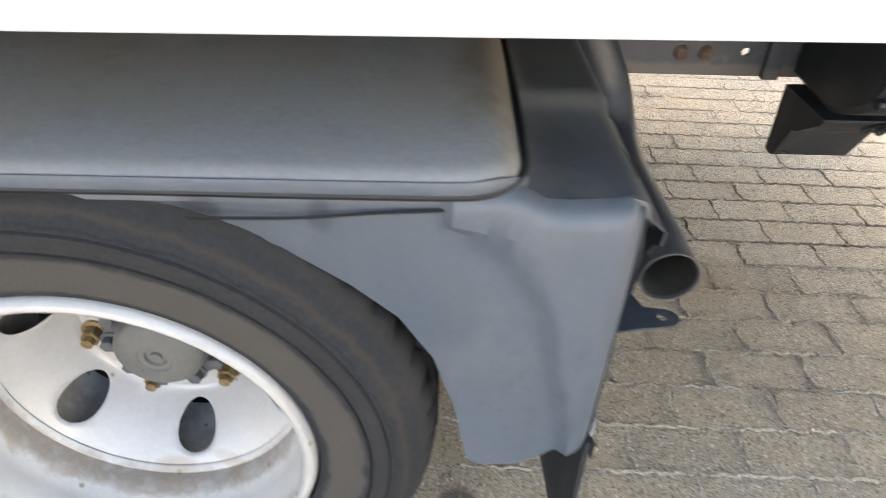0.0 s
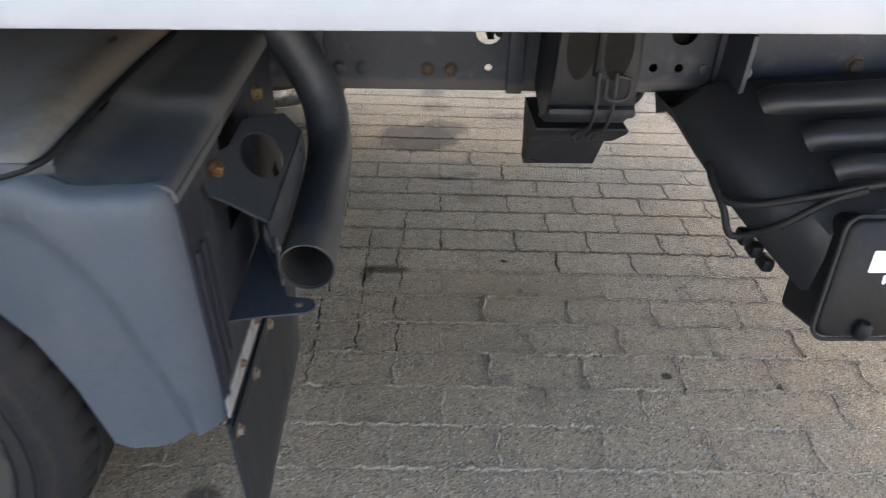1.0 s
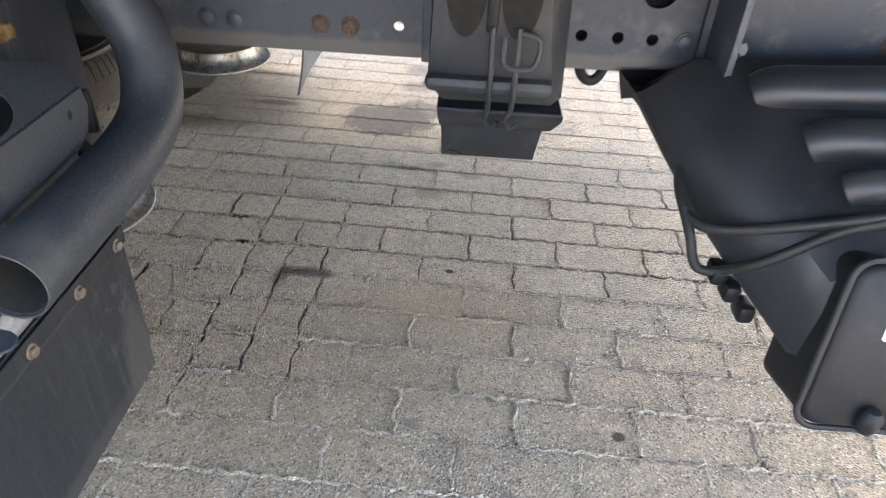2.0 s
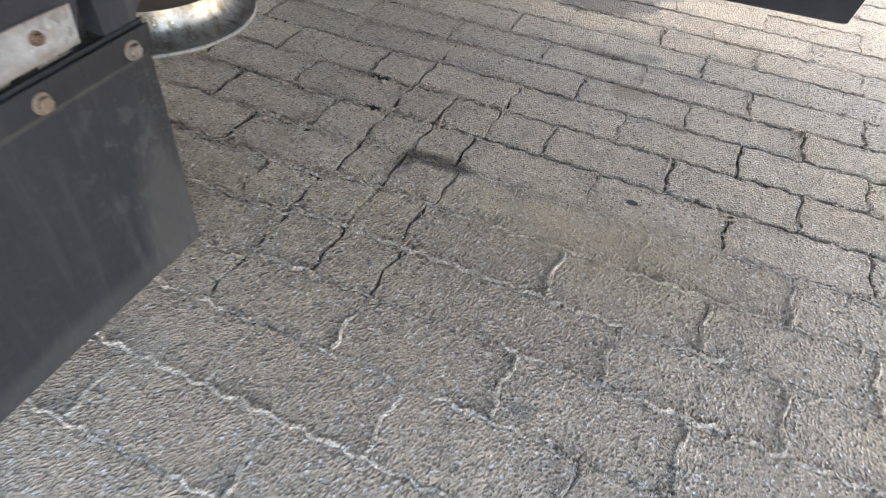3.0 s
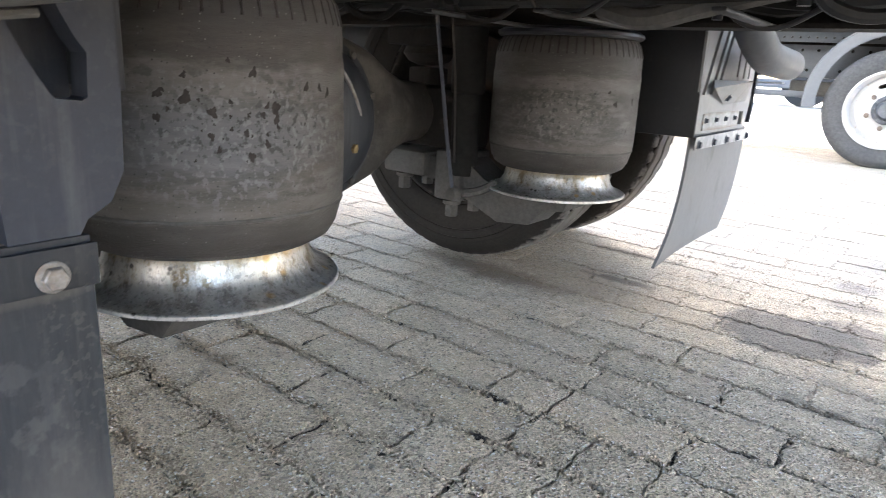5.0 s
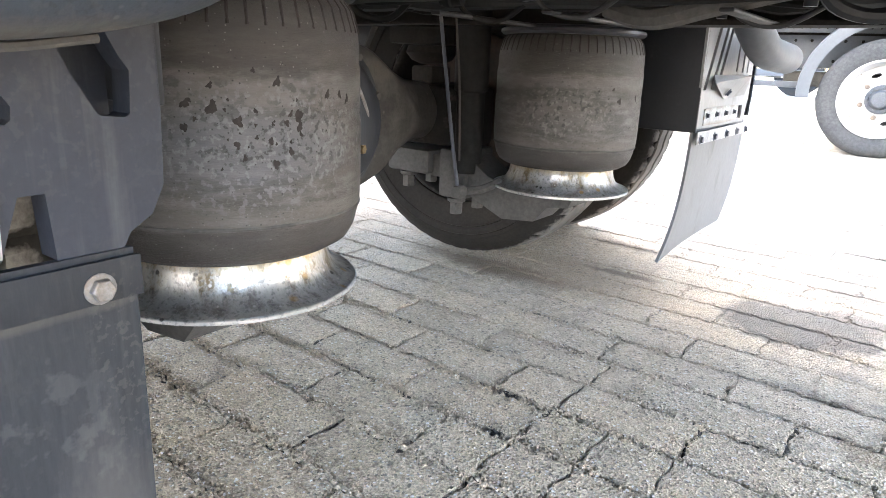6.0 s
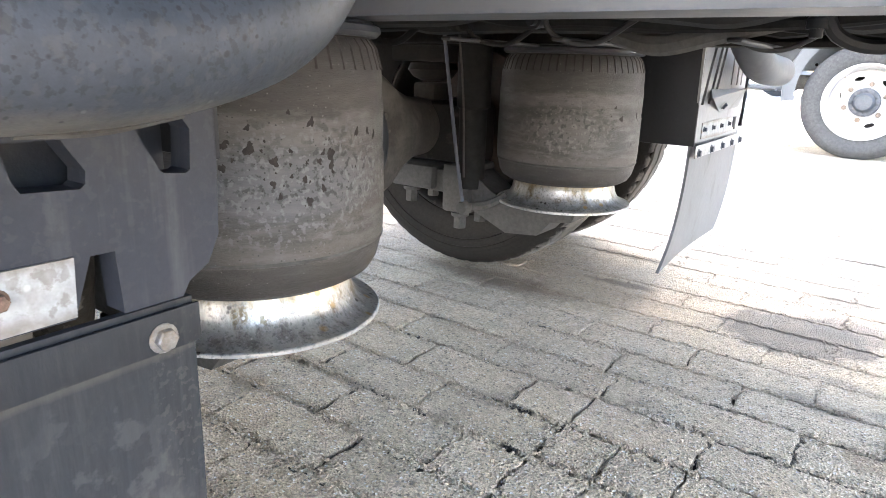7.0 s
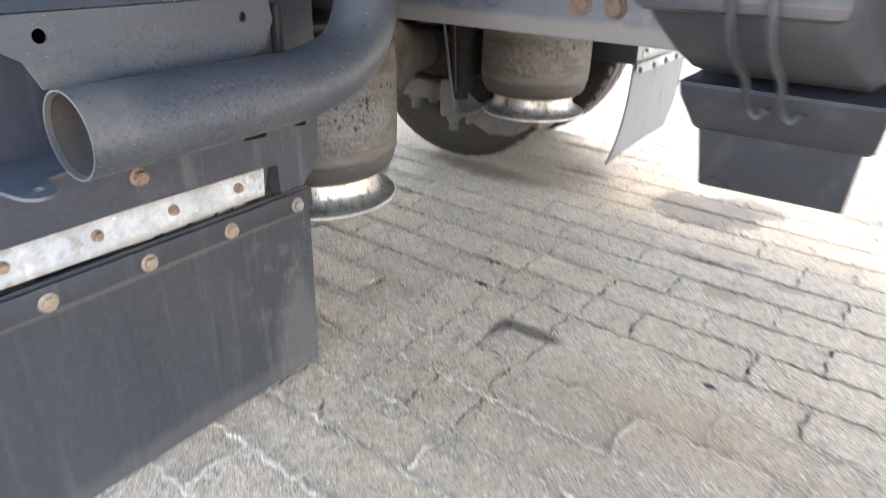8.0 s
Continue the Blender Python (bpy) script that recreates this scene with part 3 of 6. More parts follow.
def sheet(bm, outline, holes, thick, m):
    """A flat plate with real holes, cut in the plane of m and given its thickness along m's z."""
    edges = []
    for loop in (outline, *holes):
        vs = [bm.verts.new((*p, 0)) for p in loop]
        edges += [bm.edges.new((a, b)) for a, b in zip(vs, vs[1:] + vs[:1])]
    faces = [g for g in bmesh.ops.triangle_fill(bm, use_beauty=True, use_dissolve=False, edges=edges)["geom"] if isinstance(g, bmesh.types.BMFace)]
    ext = bmesh.ops.extrude_face_region(bm, geom=faces)
    top = [g for g in ext["geom"] if isinstance(g, bmesh.types.BMVert)]
    bmesh.ops.translate(bm, vec=(0, 0, thick), verts=top)
    mine = {v for f in faces for v in f.verts} | set(top)
    bmesh.ops.transform(bm, matrix=m, verts=list(mine))
    return bm


def basis(origin, u, v):
    """The plane through origin along u and (about) v."""
    u = Vector(u).normalized()
    w = u.cross(Vector(v)).normalized()
    v = w.cross(u)
    m = Matrix((u, v, w)).transposed().to_4x4()
    m.translation = origin
    return m


XZ = lambda y: basis((0, y, 0), (1, 0, 0), (0, 0, 1))   # thickness runs to -y
YZ = lambda x: basis((x, 0, 0), (0, 1, 0), (0, 0, 1))   # thickness runs to +x


def bolt_mesh(bm, place, way, r, h, washer=1.35):
    """A hex head with its washer, standing on a face, pointing along way."""
    w = Vector(way).normalized()
    m = Matrix.Translation(place) @ w.to_track_quat("Z", "Y").to_matrix().to_4x4()
    for rad, z0, z1, n in ((r * washer, 0, h * 0.25, 16), (r, h * 0.25, h, 6)):
        a = [bm.verts.new(m @ Vector((rad * math.cos(2 * math.pi * i / n), rad * math.sin(2 * math.pi * i / n), z0))) for i in range(n)]
        b = [bm.verts.new(m @ Vector((rad * math.cos(2 * math.pi * i / n), rad * math.sin(2 * math.pi * i / n), z1 - r * 0.12))) for i in range(n)]
        c = [bm.verts.new(m @ Vector((0.88 * rad * math.cos(2 * math.pi * i / n), 0.88 * rad * math.sin(2 * math.pi * i / n), z1))) for i in range(n)]
        for p, q in ((a, b), (b, c)):
            for i in range(n):
                bm.faces.new((p[i], p[(i + 1) % n], q[(i + 1) % n], q[i]))
        bm.faces.new(c)
    return bm


def bolt(parent, place, way, r, h, material, label=""):
    bm = bmesh.new()
    bolt_mesh(bm, place, way, r, h)
    return part("bolt", bm, material, parent, label)


def rivet(parent, x, y, z, r, material):
    """A round bolt head on its washer, on a face that looks to -y."""
    bm = bmesh.new()
    lathe(bm, [(0.0, -0.0085), (0.45 * r, -0.0080), (0.72 * r, -0.0060), (0.80 * r, -0.0032), (0.97 * r, -0.0028), (r, -0.0018), (r, 0.0)], (x, y, z), "y", 24)
    return part("bolt", bm, material, parent)


def loft(bm, sections):
    """Skins equal-length closed sections and caps both ends."""
    rings = [[bm.verts.new(p) for p in s] for s in sections]
    n = len(rings[0])
    for a, b in zip(rings, rings[1:]):
        for i in range(n):
            bm.faces.new((a[i], a[(i + 1) % n], b[(i + 1) % n], b[i]))
    bm.faces.new(rings[0])
    bm.faces.new(rings[-1])
    return bm


def skin(bm, rows, thick=0.0):
    """A sheet through a grid of points; thick gives it a back."""
    g = [[bm.verts.new(p) for p in r] for r in rows]
    fs = [bm.faces.new((g[i][j], g[i][j + 1], g[i + 1][j + 1], g[i + 1][j])) for i in range(len(g) - 1) for j in range(len(g[0]) - 1)]
    if thick:
        bmesh.ops.recalc_face_normals(bm, faces=fs)
        bmesh.ops.solidify(bm, geom=fs, thickness=thick)
    return bm


# ---- the truck: frame and cargo body ----
truck = thing("box_truck", 0, CY, 0, "white box truck with dark chassis, parked on block paving", "truck")
Y0, Y1, ZB = 0.8455, 2 * CY - 0.8455, 0.900  # body sides and underside

body = part("cargo_body", boxes((-4.6, 2.05, Y0 + 0.018, Y1 - 0.018, 1.0, 3.45)), M_WHITE, truck, "plain white cargo box")
for ya, yb in ((Y0, Y0 + 0.05), (Y1 - 0.05, Y1)):
    part("bottom_rail", boxes((-4.6, 2.05, ya, yb, ZB, ZB + 0.034), (-4.6, 2.05, ya + 0.008, yb - 0.008, ZB + 0.034, 0.999), bevel=0.003), M_WHITE, body, "white aluminium bottom rail with scratches")
random.seed(41)
for i in range(46):
    x = random.choice((random.uniform(-0.2, 0.45), random.uniform(-0.2, 1.7)))
    w, h = random.uniform(0.008, 0.06), random.uniform(0.0008, 0.0022)
    bm = bmesh.new()
    z = ZB + 0.0352 + random.uniform(0, 0.0015)
    steps = 5
    pts = [(x + w * q / steps, z + random.uniform(-0.4, 0.4) * h) for q in range(steps + 1)] + [(x + w * q / steps, z + h * random.uniform(0.4, 1.1)) for q in range(steps, -1, -1)]
    sheet(bm, pts, [], 0.0006, XZ(Y0 + 0.0079))
    part("scuff", bm, M_SCUFF, body, "dark scratch in the white paint" if i == 0 else "")
part("floor_panel", boxes((-4.55, 2.0, Y0 + 0.055, Y1 - 0.055, 0.955, 0.995)), M_UNDER, body)
for i in range(17):
    x = -4.3 + i * 0.38
    part("cross_bearer", boxes((x, x + 0.06, 1.30, Y1 - 0.454, 0.865, 0.954), bevel=0.004), M_STEEL, body)

body.matrix_basis = Matrix.Translation((0.7, 0.85, 0.9)) @ pose(0, 0, 0, 0, -0.2, 1.4) @ Matrix.Translation((-0.7, -0.85, -0.9))


def rail(y_face, inward, holes):
    """A C-section frame rail; y_face is its outer web face, inward the way to the truck's middle."""
    bm = bmesh.new()
    outline = [(-4.4, 0.560), (1.95, 0.560), (1.95, 0.786), (-4.4, 0.786)]
    y = y_face if inward < 0 else y_face + 0.007
    sheet(bm, outline, holes, 0.007, XZ(y))
    for z0, z1 in ((0.553, 0.560), (0.786, 0.793)):
        box(bm, -4.4, 1.95, min(y_face, y_face + inward * 0.07), max(y_face, y_face + inward * 0.07), z0, z1)
    return bm


near_holes = [ellipse(0.826, 0.598, 0.008), ellipse(1.098, 0.603, 0.009), ellipse(1.152, 0.603, 0.009), ellipse(1.203, 0.603, 0.009),
              ellipse(0.824, 0.668, 0.026, n=24), ellipse(1.20, 0.674, 0.026, n=24), ellipse(0.30, 0.66, 0.026, n=24)]
rail_n = part("frame_rail", rail(1.662, 1, near_holes), M_STEEL, truck, "dark grey painted steel frame rail with bolt holes")
# far rail gets the darkened coat, painting the shade between the rails
rail_f = part("frame_rail", rail(2 * CY - 1.662, -1, [ellipse(0.9, 0.66, 0.02), ellipse(0.05, 0.66, 0.02)]), M_SHADEGRIME, truck)
for x in (0.537, 0.581, 0.708, 0.753, 1.251, 0.40, 0.36, -0.25, -0.30):
    rivet(rail_n, x, 1.662, 0.594 if x < 1 else 0.603, 0.0145, M_DARKRUST if x in (0.708, 0.753) else M_STEEL)
for x in (0.53, 0.70, 1.10, -0.1):
    bolt(rail_f, (x, 2 * CY - 1.662 - 0.007, 0.60), (0, -1, 0), 0.0105, 0.010, M_STEEL)
part("gusset_plate", boxes((0.395, 0.512, 1.648, 1.6615, 0.618, 0.74), bevel=0.003), M_STEEL, rail_n)
for x in (0.430, 0.484):
    bolt(rail_n, (x, 1.648, 0.642), (0, -1, 0), 0.0135, 0.016, M_BOLT)
part("rail_joint_plate", boxes((0.862, 0.893, 1.645, 1.661, 0.552, 0.74), bevel=0.003), M_STEEL, rail_n)
# unseen block added behind the rail holes to keep them dark
part("hole_shade", boxes((1.07, 1.29, 1.695, 1.76, 0.575, 0.73), bevel=0.004), M_UNDER, truck)
for x in (-2.2, -0.75, 0.62, 1.62):
    part("cross_member", boxes((x, x + 0.10, 1.672, 2.408, 0.60, 0.75), bevel=0.01), M_SHADEGRIME, truck)
part("sub_frame", boxes((-4.3, 1.95, 1.67, 1.73, 0.7935, 0.864), (-4.3, 1.95, 2.34, 2.40, 0.7935, 0.864), bevel=0.004), M_SHADEGRIME, truck)

# cable looms and hoses that hang between the rails
random.seed(5)
for j in range(12):
    y = 2.02 + 0.026 * j
    pts = [(-0.9 + i * 0.11 + random.uniform(-0.03, 0.03), y + random.uniform(-0.014, 0.014), 0.588 + random.uniform(-0.020, 0.018)) for i in range(27)]
    part("hose", tube(bmesh.new(), pts, (0.013, 0.006, 0.010, 0.005)[j % 4], n=8, per=4), (M_CABLE, M_UNDER, M_UNDER, M_SHADEGRIME)[j % 4], truck, "black hose in a sagging loom" if j == 0 else "")
for j in range(7):  # couplings and bends on the loom
    x, y = 0.05 + 0.17 * j + random.uniform(-0.03, 0.03), random.uniform(2.02, 2.28)
    bm = bmesh.new()
    lathe(bm, [(0.0, -0.02), (0.007, -0.02), (0.007, -0.011), (0.011, -0.011), (0.011, 0.0), (0.008, 0.003), (0.008, 0.02), (0.0, 0.02)], (x, y, 0.572), random.choice("xyz"), 12)
    part("hose_coupling", bm, random.choice((M_SHADEGRIME, M_BLACK, M_UNDER)), truck, "small hose coupling" if j == 0 else "")
    part("bent_hose", tube(bmesh.new(), [(x, y, 0.60), (x + 0.02, y + 0.01, 0.555), (x + 0.07, y + 0.03, 0.545), (x + 0.13, y + 0.02, 0.575), (x + 0.2, y, 0.61)], random.choice((0.004, 0.006, 0.008)), n=8, per=6), random.choice((M_CABLE, M_UNDER, M_CABLE)), truck)
for x in (0.22, 0.40, 0.62, 0.86):
    part("cable_clamp", boxes((x, x + 0.018, 2.02, 2.31, 0.546, 0.552), bevel=0.003), M_CABLE, truck)
part("air_line", tube(bmesh.new(), [(0.45, 2.12, 0.56), (0.52, 2.10, 0.545), (0.60, 2.10, 0.562), (0.75, 2.14, 0.60)], 0.014, n=8), M_ARM, truck)

# ---- rear axle ----
AX, AZ = -0.101, 0.374
bm = bmesh.new()
lathe(bm, [(0.0, -0.90), (0.06, -0.90), (0.06, -0.42), (0.066, -0.34), (0.085, -0.25), (0.125, -0.16), (0.155, -0.06), (0.158, 0.06), (0.135, 0.14), (0.095, 0.215), (0.068, 0.29), (0.06, 0.40), (0.06, 0.90), (0.0, 0.90)], (AX, CY, AZ), "y", 40)
for v in bm.verts:  # flat face for the cover
    v.co.x = min(v.co.x, AX + 0.098)
axle = part("rear_axle", bm, M_AXLE, truck, "dust-covered banjo rear axle")
bm = bmesh.new()
lathe(bm, [(0.142, 0.0), (0.142, 0.010), (0.128, 0.014), (0.118, 0.030), (0.098, 0.052), (0.06, 0.066), (0.0, 0.070)], (AX + 0.098, CY - 0.03, AZ), "x", 36)
cover = part("differential_cover", bm, M_CHOCK, axle, "blue-grey domed differential cover")
for i in range(10):
    a = 2 * math.pi * (i + 0.5) / 10
    bolt(axle, (AX + 0.107, CY - 0.03 + 0.135 * math.cos(a), AZ + 0.135 * math.sin(a)), (1, 0, 0), 0.007, 0.010, M_AXLE)
bolt(cover, (0.052, 2.042, 0.332), (1, 0.3, 0), 0.0085, 0.016, M_BRASS, "yellowed drain plug")
part("brake_pipe", tube(bmesh.new(), [(0.03, 2.004, 0.495), (0.060, 2.020, 0.457), (0.063, 2.042, 0.4235), (0.060, 2.061, 0.385), (0.04, 2.068, 0.368)], 0.0034, n=8), M_BOLT, axle, "pale brake pipe")


def wheel_tyre(y_out, sign):
    """A tyre whose outer sidewall lies at y_out; sign is the way to its inner side."""
    prof = [(0.228, 0.012), (0.243, 0.004), (0.262, 0.006), (0.282, 0.001), (0.285, 0.0), (0.2865, 0.003), (0.288, 0.0), (0.305, 0.0), (0.3065, 0.003), (0.3085, 0.0015), (0.325, 0.008),  (0.340, 0.017), (0.349, 0.026), (0.354, 0.036),
            (0.3585, 0.056), (0.350, 0.058), (0.350, 0.065), (0.360, 0.067), (0.361, 0.098), (0.351, 0.100), (0.351, 0.108), (0.361, 0.110),
            (0.360, 0.141), (0.350, 0.143), (0.350, 0.150), (0.3585, 0.152), (0.354, 0.172), (0.349, 0.182), (0.340, 0.191), (0.325, 0.200),
            (0.305, 0.208), (0.285, 0.208), (0.262, 0.202), (0.243, 0.204), (0.228, 0.196)]
    bm = bmesh.new()
    n = 216
    rings = lathe(bm, [(r * 1.028, h * 1.13 * sign) for r, h in prof], (AX, y_out, AZ), "y", n)
    c = Vector((AX, 0, AZ))
    for k, cut in ((12, 0.002), (13, 0.006), (14, 0.010), (25, 0.010), (26, 0.006), (27, 0.002)):  # shoulder lugs
        for i in (q for q in range(n) if q % 4 == 0):
            v = rings[k][i]
            d = Vector((v.co.x - c.x, 0, v.co.z - c.z)).normalized()
            v.co -= d * cut
    for k in range(15, 25):  # zigzag grooves round the tread
        for i in range(n):
            rings[k][i].co.y += 0.0035 * (1 if (i // 3) % 2 else -1)
    return bm


def rim(y_out, sign):
    """The rolled flange, bead seat and well of a steel rim; y_out is the flange's front."""
    prof = ((0.226, 0.022), (0.2305, 0.014), (0.2318, 0.006), (0.2305, 0.000), (0.2268, -0.0045), (0.2220, -0.0055), (0.2175, -0.003), (0.2140, 0.003), (0.2118, 0.013), (0.2100, 0.024), (0.2080, 0.029), (0.2060, 0.050),
            (0.2045, 0.060), (0.2000, 0.070), (0.1975, 0.078), (0.1965, 0.090), (0.1965, 0.150), (0.1985, 0.170), (0.200, 0.235))
    bm = bmesh.new()
    lathe(bm, [(r, h * sign) for r, h in prof], (AX, y_out, AZ), "y", 96)
    return bm


def wheel_disc(y_face, sign):
    """The dished disc between hub face and rim, with six oval hand holes; y_face is the hub face."""
    rs, drop = (0.126, 0.131, 0.138, 0.150, 0.162, 0.175, 0.185, 0.193), (0.0, 0.003, 0.016, 0.038, 0.058, 0.076, 0.087, 0.094)
    depth = lambda r: float(np.interp(r, rs, drop))
    r0, r1, rc, half = 0.126, 0.193, 0.160, radians(30)
    n = 48
    turn = [2 * math.pi * i / n for i in range(n)]
    for i, du in ((9, r1 - rc), (15, r0 - rc)):  # these meet the corners of a sixth
        turn[i] = math.atan2(half * 0.15, du)
        turn[n - i] = 2 * math.pi - turn[i]
    bm = bmesh.new()
    for k in range(6):
        mid = radians(-83 + 60 * k) if sign > 0 else radians(-23 + 60 * k)
        rings = []
        for f in (0.0, 0.06, 0.2, 0.4, 0.6, 0.8, 1.0):
            ring = []
            for a in turn:
                du, dv = math.cos(a), math.sin(a)  # outward, and round the axle
                reach = min((r1 - rc) / du if du > 1e-6 else 9, (rc - r0) / -du if du < -1e-6 else 9, half / abs(dv) * 0.15 if abs(dv) > 1e-6 else 9)
                hole = 1 / math.hypot(du / 0.0225, dv / 0.0262)
                r = rc + du * (hole + (reach - hole) * f)
                th = mid + dv * (hole / 0.15 + (reach / 0.15 - hole / 0.15) * f)
                back = 0.005 if f == 0.0 else 0.0
                ring.append(bm.verts.new((AX + r * math.cos(th), y_face - sign * (depth(r) - back), AZ + r * math.sin(th))))
            rings.append(ring)
        for p, q in zip(rings, rings[1:]):
            for i in range(n):
                bm.faces.new((p[i], p[(i + 1) % n], q[(i + 1) % n], q[i]))
    bmesh.ops.remove_doubles(bm, verts=bm.verts, dist=0.0012)
    return bm


def put_wheel(y_out, sign, detailed):
    # inner and far rims take the darkened coat instead of silver
    mat = M_RIM if detailed else M_SHADEGRIME
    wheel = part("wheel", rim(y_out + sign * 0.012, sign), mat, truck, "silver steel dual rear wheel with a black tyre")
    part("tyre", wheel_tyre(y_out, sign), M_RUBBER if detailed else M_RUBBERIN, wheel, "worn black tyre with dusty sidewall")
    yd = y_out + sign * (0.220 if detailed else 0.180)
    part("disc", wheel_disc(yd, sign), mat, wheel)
    bm = bmesh.new()
    lathe(bm, [(r, h * sign) for r, h in ((0.1965, -0.103), (0.1935, -0.101), (0.1905, -0.095), (0.1925, -0.088), (0.1965, -0.084))], (AX, yd, AZ), "y", 96)
    part("disc_step", bm, mat, wheel)
    bm = bmesh.new()
    lathe(bm, [(r, h * sign) for r, h in ((0.1275, -0.001), (0.1245, 0.0025), (0.120, 0.0015), (0.084, 0.0015), (0.083, 0.020))], (AX, yd, AZ), "y", 64)
    part("hub_face", bm, mat, wheel)
    bm = bmesh.new()
    lathe(bm, [(r, h * sign) for r, h in ((0.0, -0.064), (0.007, -0.064), (0.008, -0.060), (0.013, -0.060), (0.015, -0.064), (0.022, -0.064), (0.024, -0.066), (0.050, -0.062), (0.057, -0.055), (0.0605, -0.042), (0.062, 0.0))], (AX, yd, AZ), "y", 48)
    part("hub_cap", bm, M_HUB, wheel, "round grey hub cap")
    bm = bmesh.new()
    lathe(bm, [(r, h * sign) for r, h in ((0.060, -0.024), (0.080, -0.024), (0.085, -0.020), (0.086, 0.0))], (AX, yd, AZ), "y", 48)
    part("hub_flange", bm, M_DARKHUB, wheel)
    if detailed:
        for i in range(10):
            a = radians(5 + 36 * i)
            p = (AX + 0.0745 * math.cos(a), yd - 0.024 * sign, AZ + 0.0745 * math.sin(a))
            bolt(wheel, p, (0, -sign, 0), 0.0105, 0.016, M_DARKHUB)
        for i in range(6):
            a = radians(-53 + 60 * i)
            bm = bmesh.new()
            p = Vector((AX + 0.1085 * math.cos(a), yd + 0.001 * sign, AZ + 0.1085 * math.sin(a)))
            bolt_mesh(bm, p, (0, -sign, 0), 0.0135, 0.021)
            lathe(bm, [(0.0, -0.030 * sign), (0.008, -0.030 * sign), (0.009, -0.016 * sign)], p, "y", 12)
            part("wheel_nut", bm, M_BRASS, wheel, "yellow-rusty wheel nut" if i == 0 else "")
        part("valve_stem", tube(bmesh.new(), [(AX - 0.07, yd - 0.06, AZ + 0.158), (AX - 0.078, yd - 0.085, AZ + 0.166), (AX - 0.083, yd - 0.11, AZ + 0.170)], 0.004, n=8), M_DARKHUB, wheel)
    return wheel


put_wheel(0.945, 1, True)
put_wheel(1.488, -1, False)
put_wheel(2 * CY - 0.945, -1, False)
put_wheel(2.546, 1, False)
for y0, y1 in ((1.20, 1.47), (2 * CY - 1.47, 2 * CY - 1.20)):
    bm = bmesh.new()
    lathe(bm, [(0.0, 0.0), (0.18, 0.0), (0.18, y1 - y0), (0.0, y1 - y0)], (AX, y0, AZ), "y", 40)
    part("brake_drum", bm, M_DRUM, axle)

# ---- air springs, arms, shock absorbers ----
SX = 0.246


def air_spring(y):
    bm = bmesh.new()
    prof = [(0.0, 0.297), (0.092, 0.297), (0.104, 0.2925), (0.116, 0.2935), (0.127, 0.300), (0.1335, 0.311), (0.1370, 0.325), (0.1385, 0.3325), (0.1395, 0.336), (0.1402, 0.345),
            (0.1406, 0.352), (0.1408, 0.37), (0.1408, 0.42), (0.1395, 0.427), (0.1402, 0.434), (0.1402, 0.470), (0.1388, 0.478), (0.1388, 0.494), (0.1375, 0.510), (0.132, 0.527), (0.125, 0.536), (0.115, 0.540)]
    lathe(bm, prof, (SX, y, 0), "z", 72)
    s = part("air_spring", bm, M_BELLOWS, truck, "worn dusty rubber air spring bellows")
    bm = bmesh.new()
    for i in range(56):  # moulded pleats under the top bead
        a = 2 * math.pi * i / 56
        d = Vector((math.cos(a), math.sin(a), 0))
        sd = Vector((-d.y, d.x, 0)) * 0.0014
        q = [Vector((SX, y, 0)) + d * r + Vector((0, 0, z)) for r, z in ((0.1265, 0.5345), (0.1325, 0.5265), (0.1382, 0.506))]
        vs = [[bm.verts.new(p - sd), bm.verts.new(p + d * 0.0012), bm.verts.new(p + sd)] for p in q]
        for u, v in zip(vs, vs[1:]):
            for j in (0, 1):
                bm.faces.new((u[j], u[j + 1], v[j + 1], v[j]))
    part("pleats", bm, M_CHIP, s)
    bm = bmesh.new()
    lathe(bm, [(0.1378, 0.3315), (0.1398, 0.3325), (0.1405, 0.3340), (0.1400, 0.3355), (0.1388, 0.3362)], (SX, y, 0), "z", 72)
    part("moulding_line", bm, M_ARM, s)
    bm = bmesh.new()
    lathe(bm, [(0.0, 0.536), (0.122, 0.536), (0.133, 0.5365), (0.1375, 0.541), (0.1365, 0.5465), (0.130, 0.549), (0.129, 0.551), (0.122, 0.5525), (0.0, 0.5525)], (SX, y, 0), "z", 64)
    part("bead_plate", bm, M_GLOSS, s, "dark crimped steel bead plate")
    bm = bmesh.new()
    lathe(bm, [(0.094, 0.300), (0.1005, 0.292), (0.1035, 0.280), (0.1060, 0.270), (0.1105, 0.2615), (0.117, 0.2555), (0.1255, 0.2510), (0.1325, 0.2487), (0.1350, 0.2490), (0.1365, 0.2475), (0.1365, 0.2440), (0.132, 0.2425), (0.10, 0.238), (0.0, 0.236)], (SX, y, 0), "z", 72)
    part("piston", bm, M_CHROME, s, "stained shiny metal piston with flared foot")
    random.seed(int(y * 100))
    for q in range(44 if y < CY else 8):
        a = radians(random.gauss(-20, 17))
        z = random.gauss(0.423, 0.019)
        size, r = min(0.0062, 0.0013 + random.expovariate(470)), 0.1411
        bm = bmesh.new()
        loop, core = [], bm.verts.new((SX + r * math.cos(a), y + r * math.sin(a), z))
        wide, skew = random.uniform(0.55, 0.95), random.uniform(-0.4, 0.4)
        for i in range(18):
            e = 2 * math.pi * i / 18
            d = size * random.uniform(0.72, 1.12) * (1 + 0.25 * math.sin(3 * e + skew * 9))
            aa = a + d * (wide * math.cos(e) + skew * math.sin(e)) / r
            loop.append(bm.verts.new((SX + (r - 0.0006) * math.cos(aa), y + (r - 0.0006) * math.sin(aa), z + d * math.sin(e))))
        for u, v in zip(loop, loop[1:] + loop[:1]):
            bm.faces.new((core, u, v))
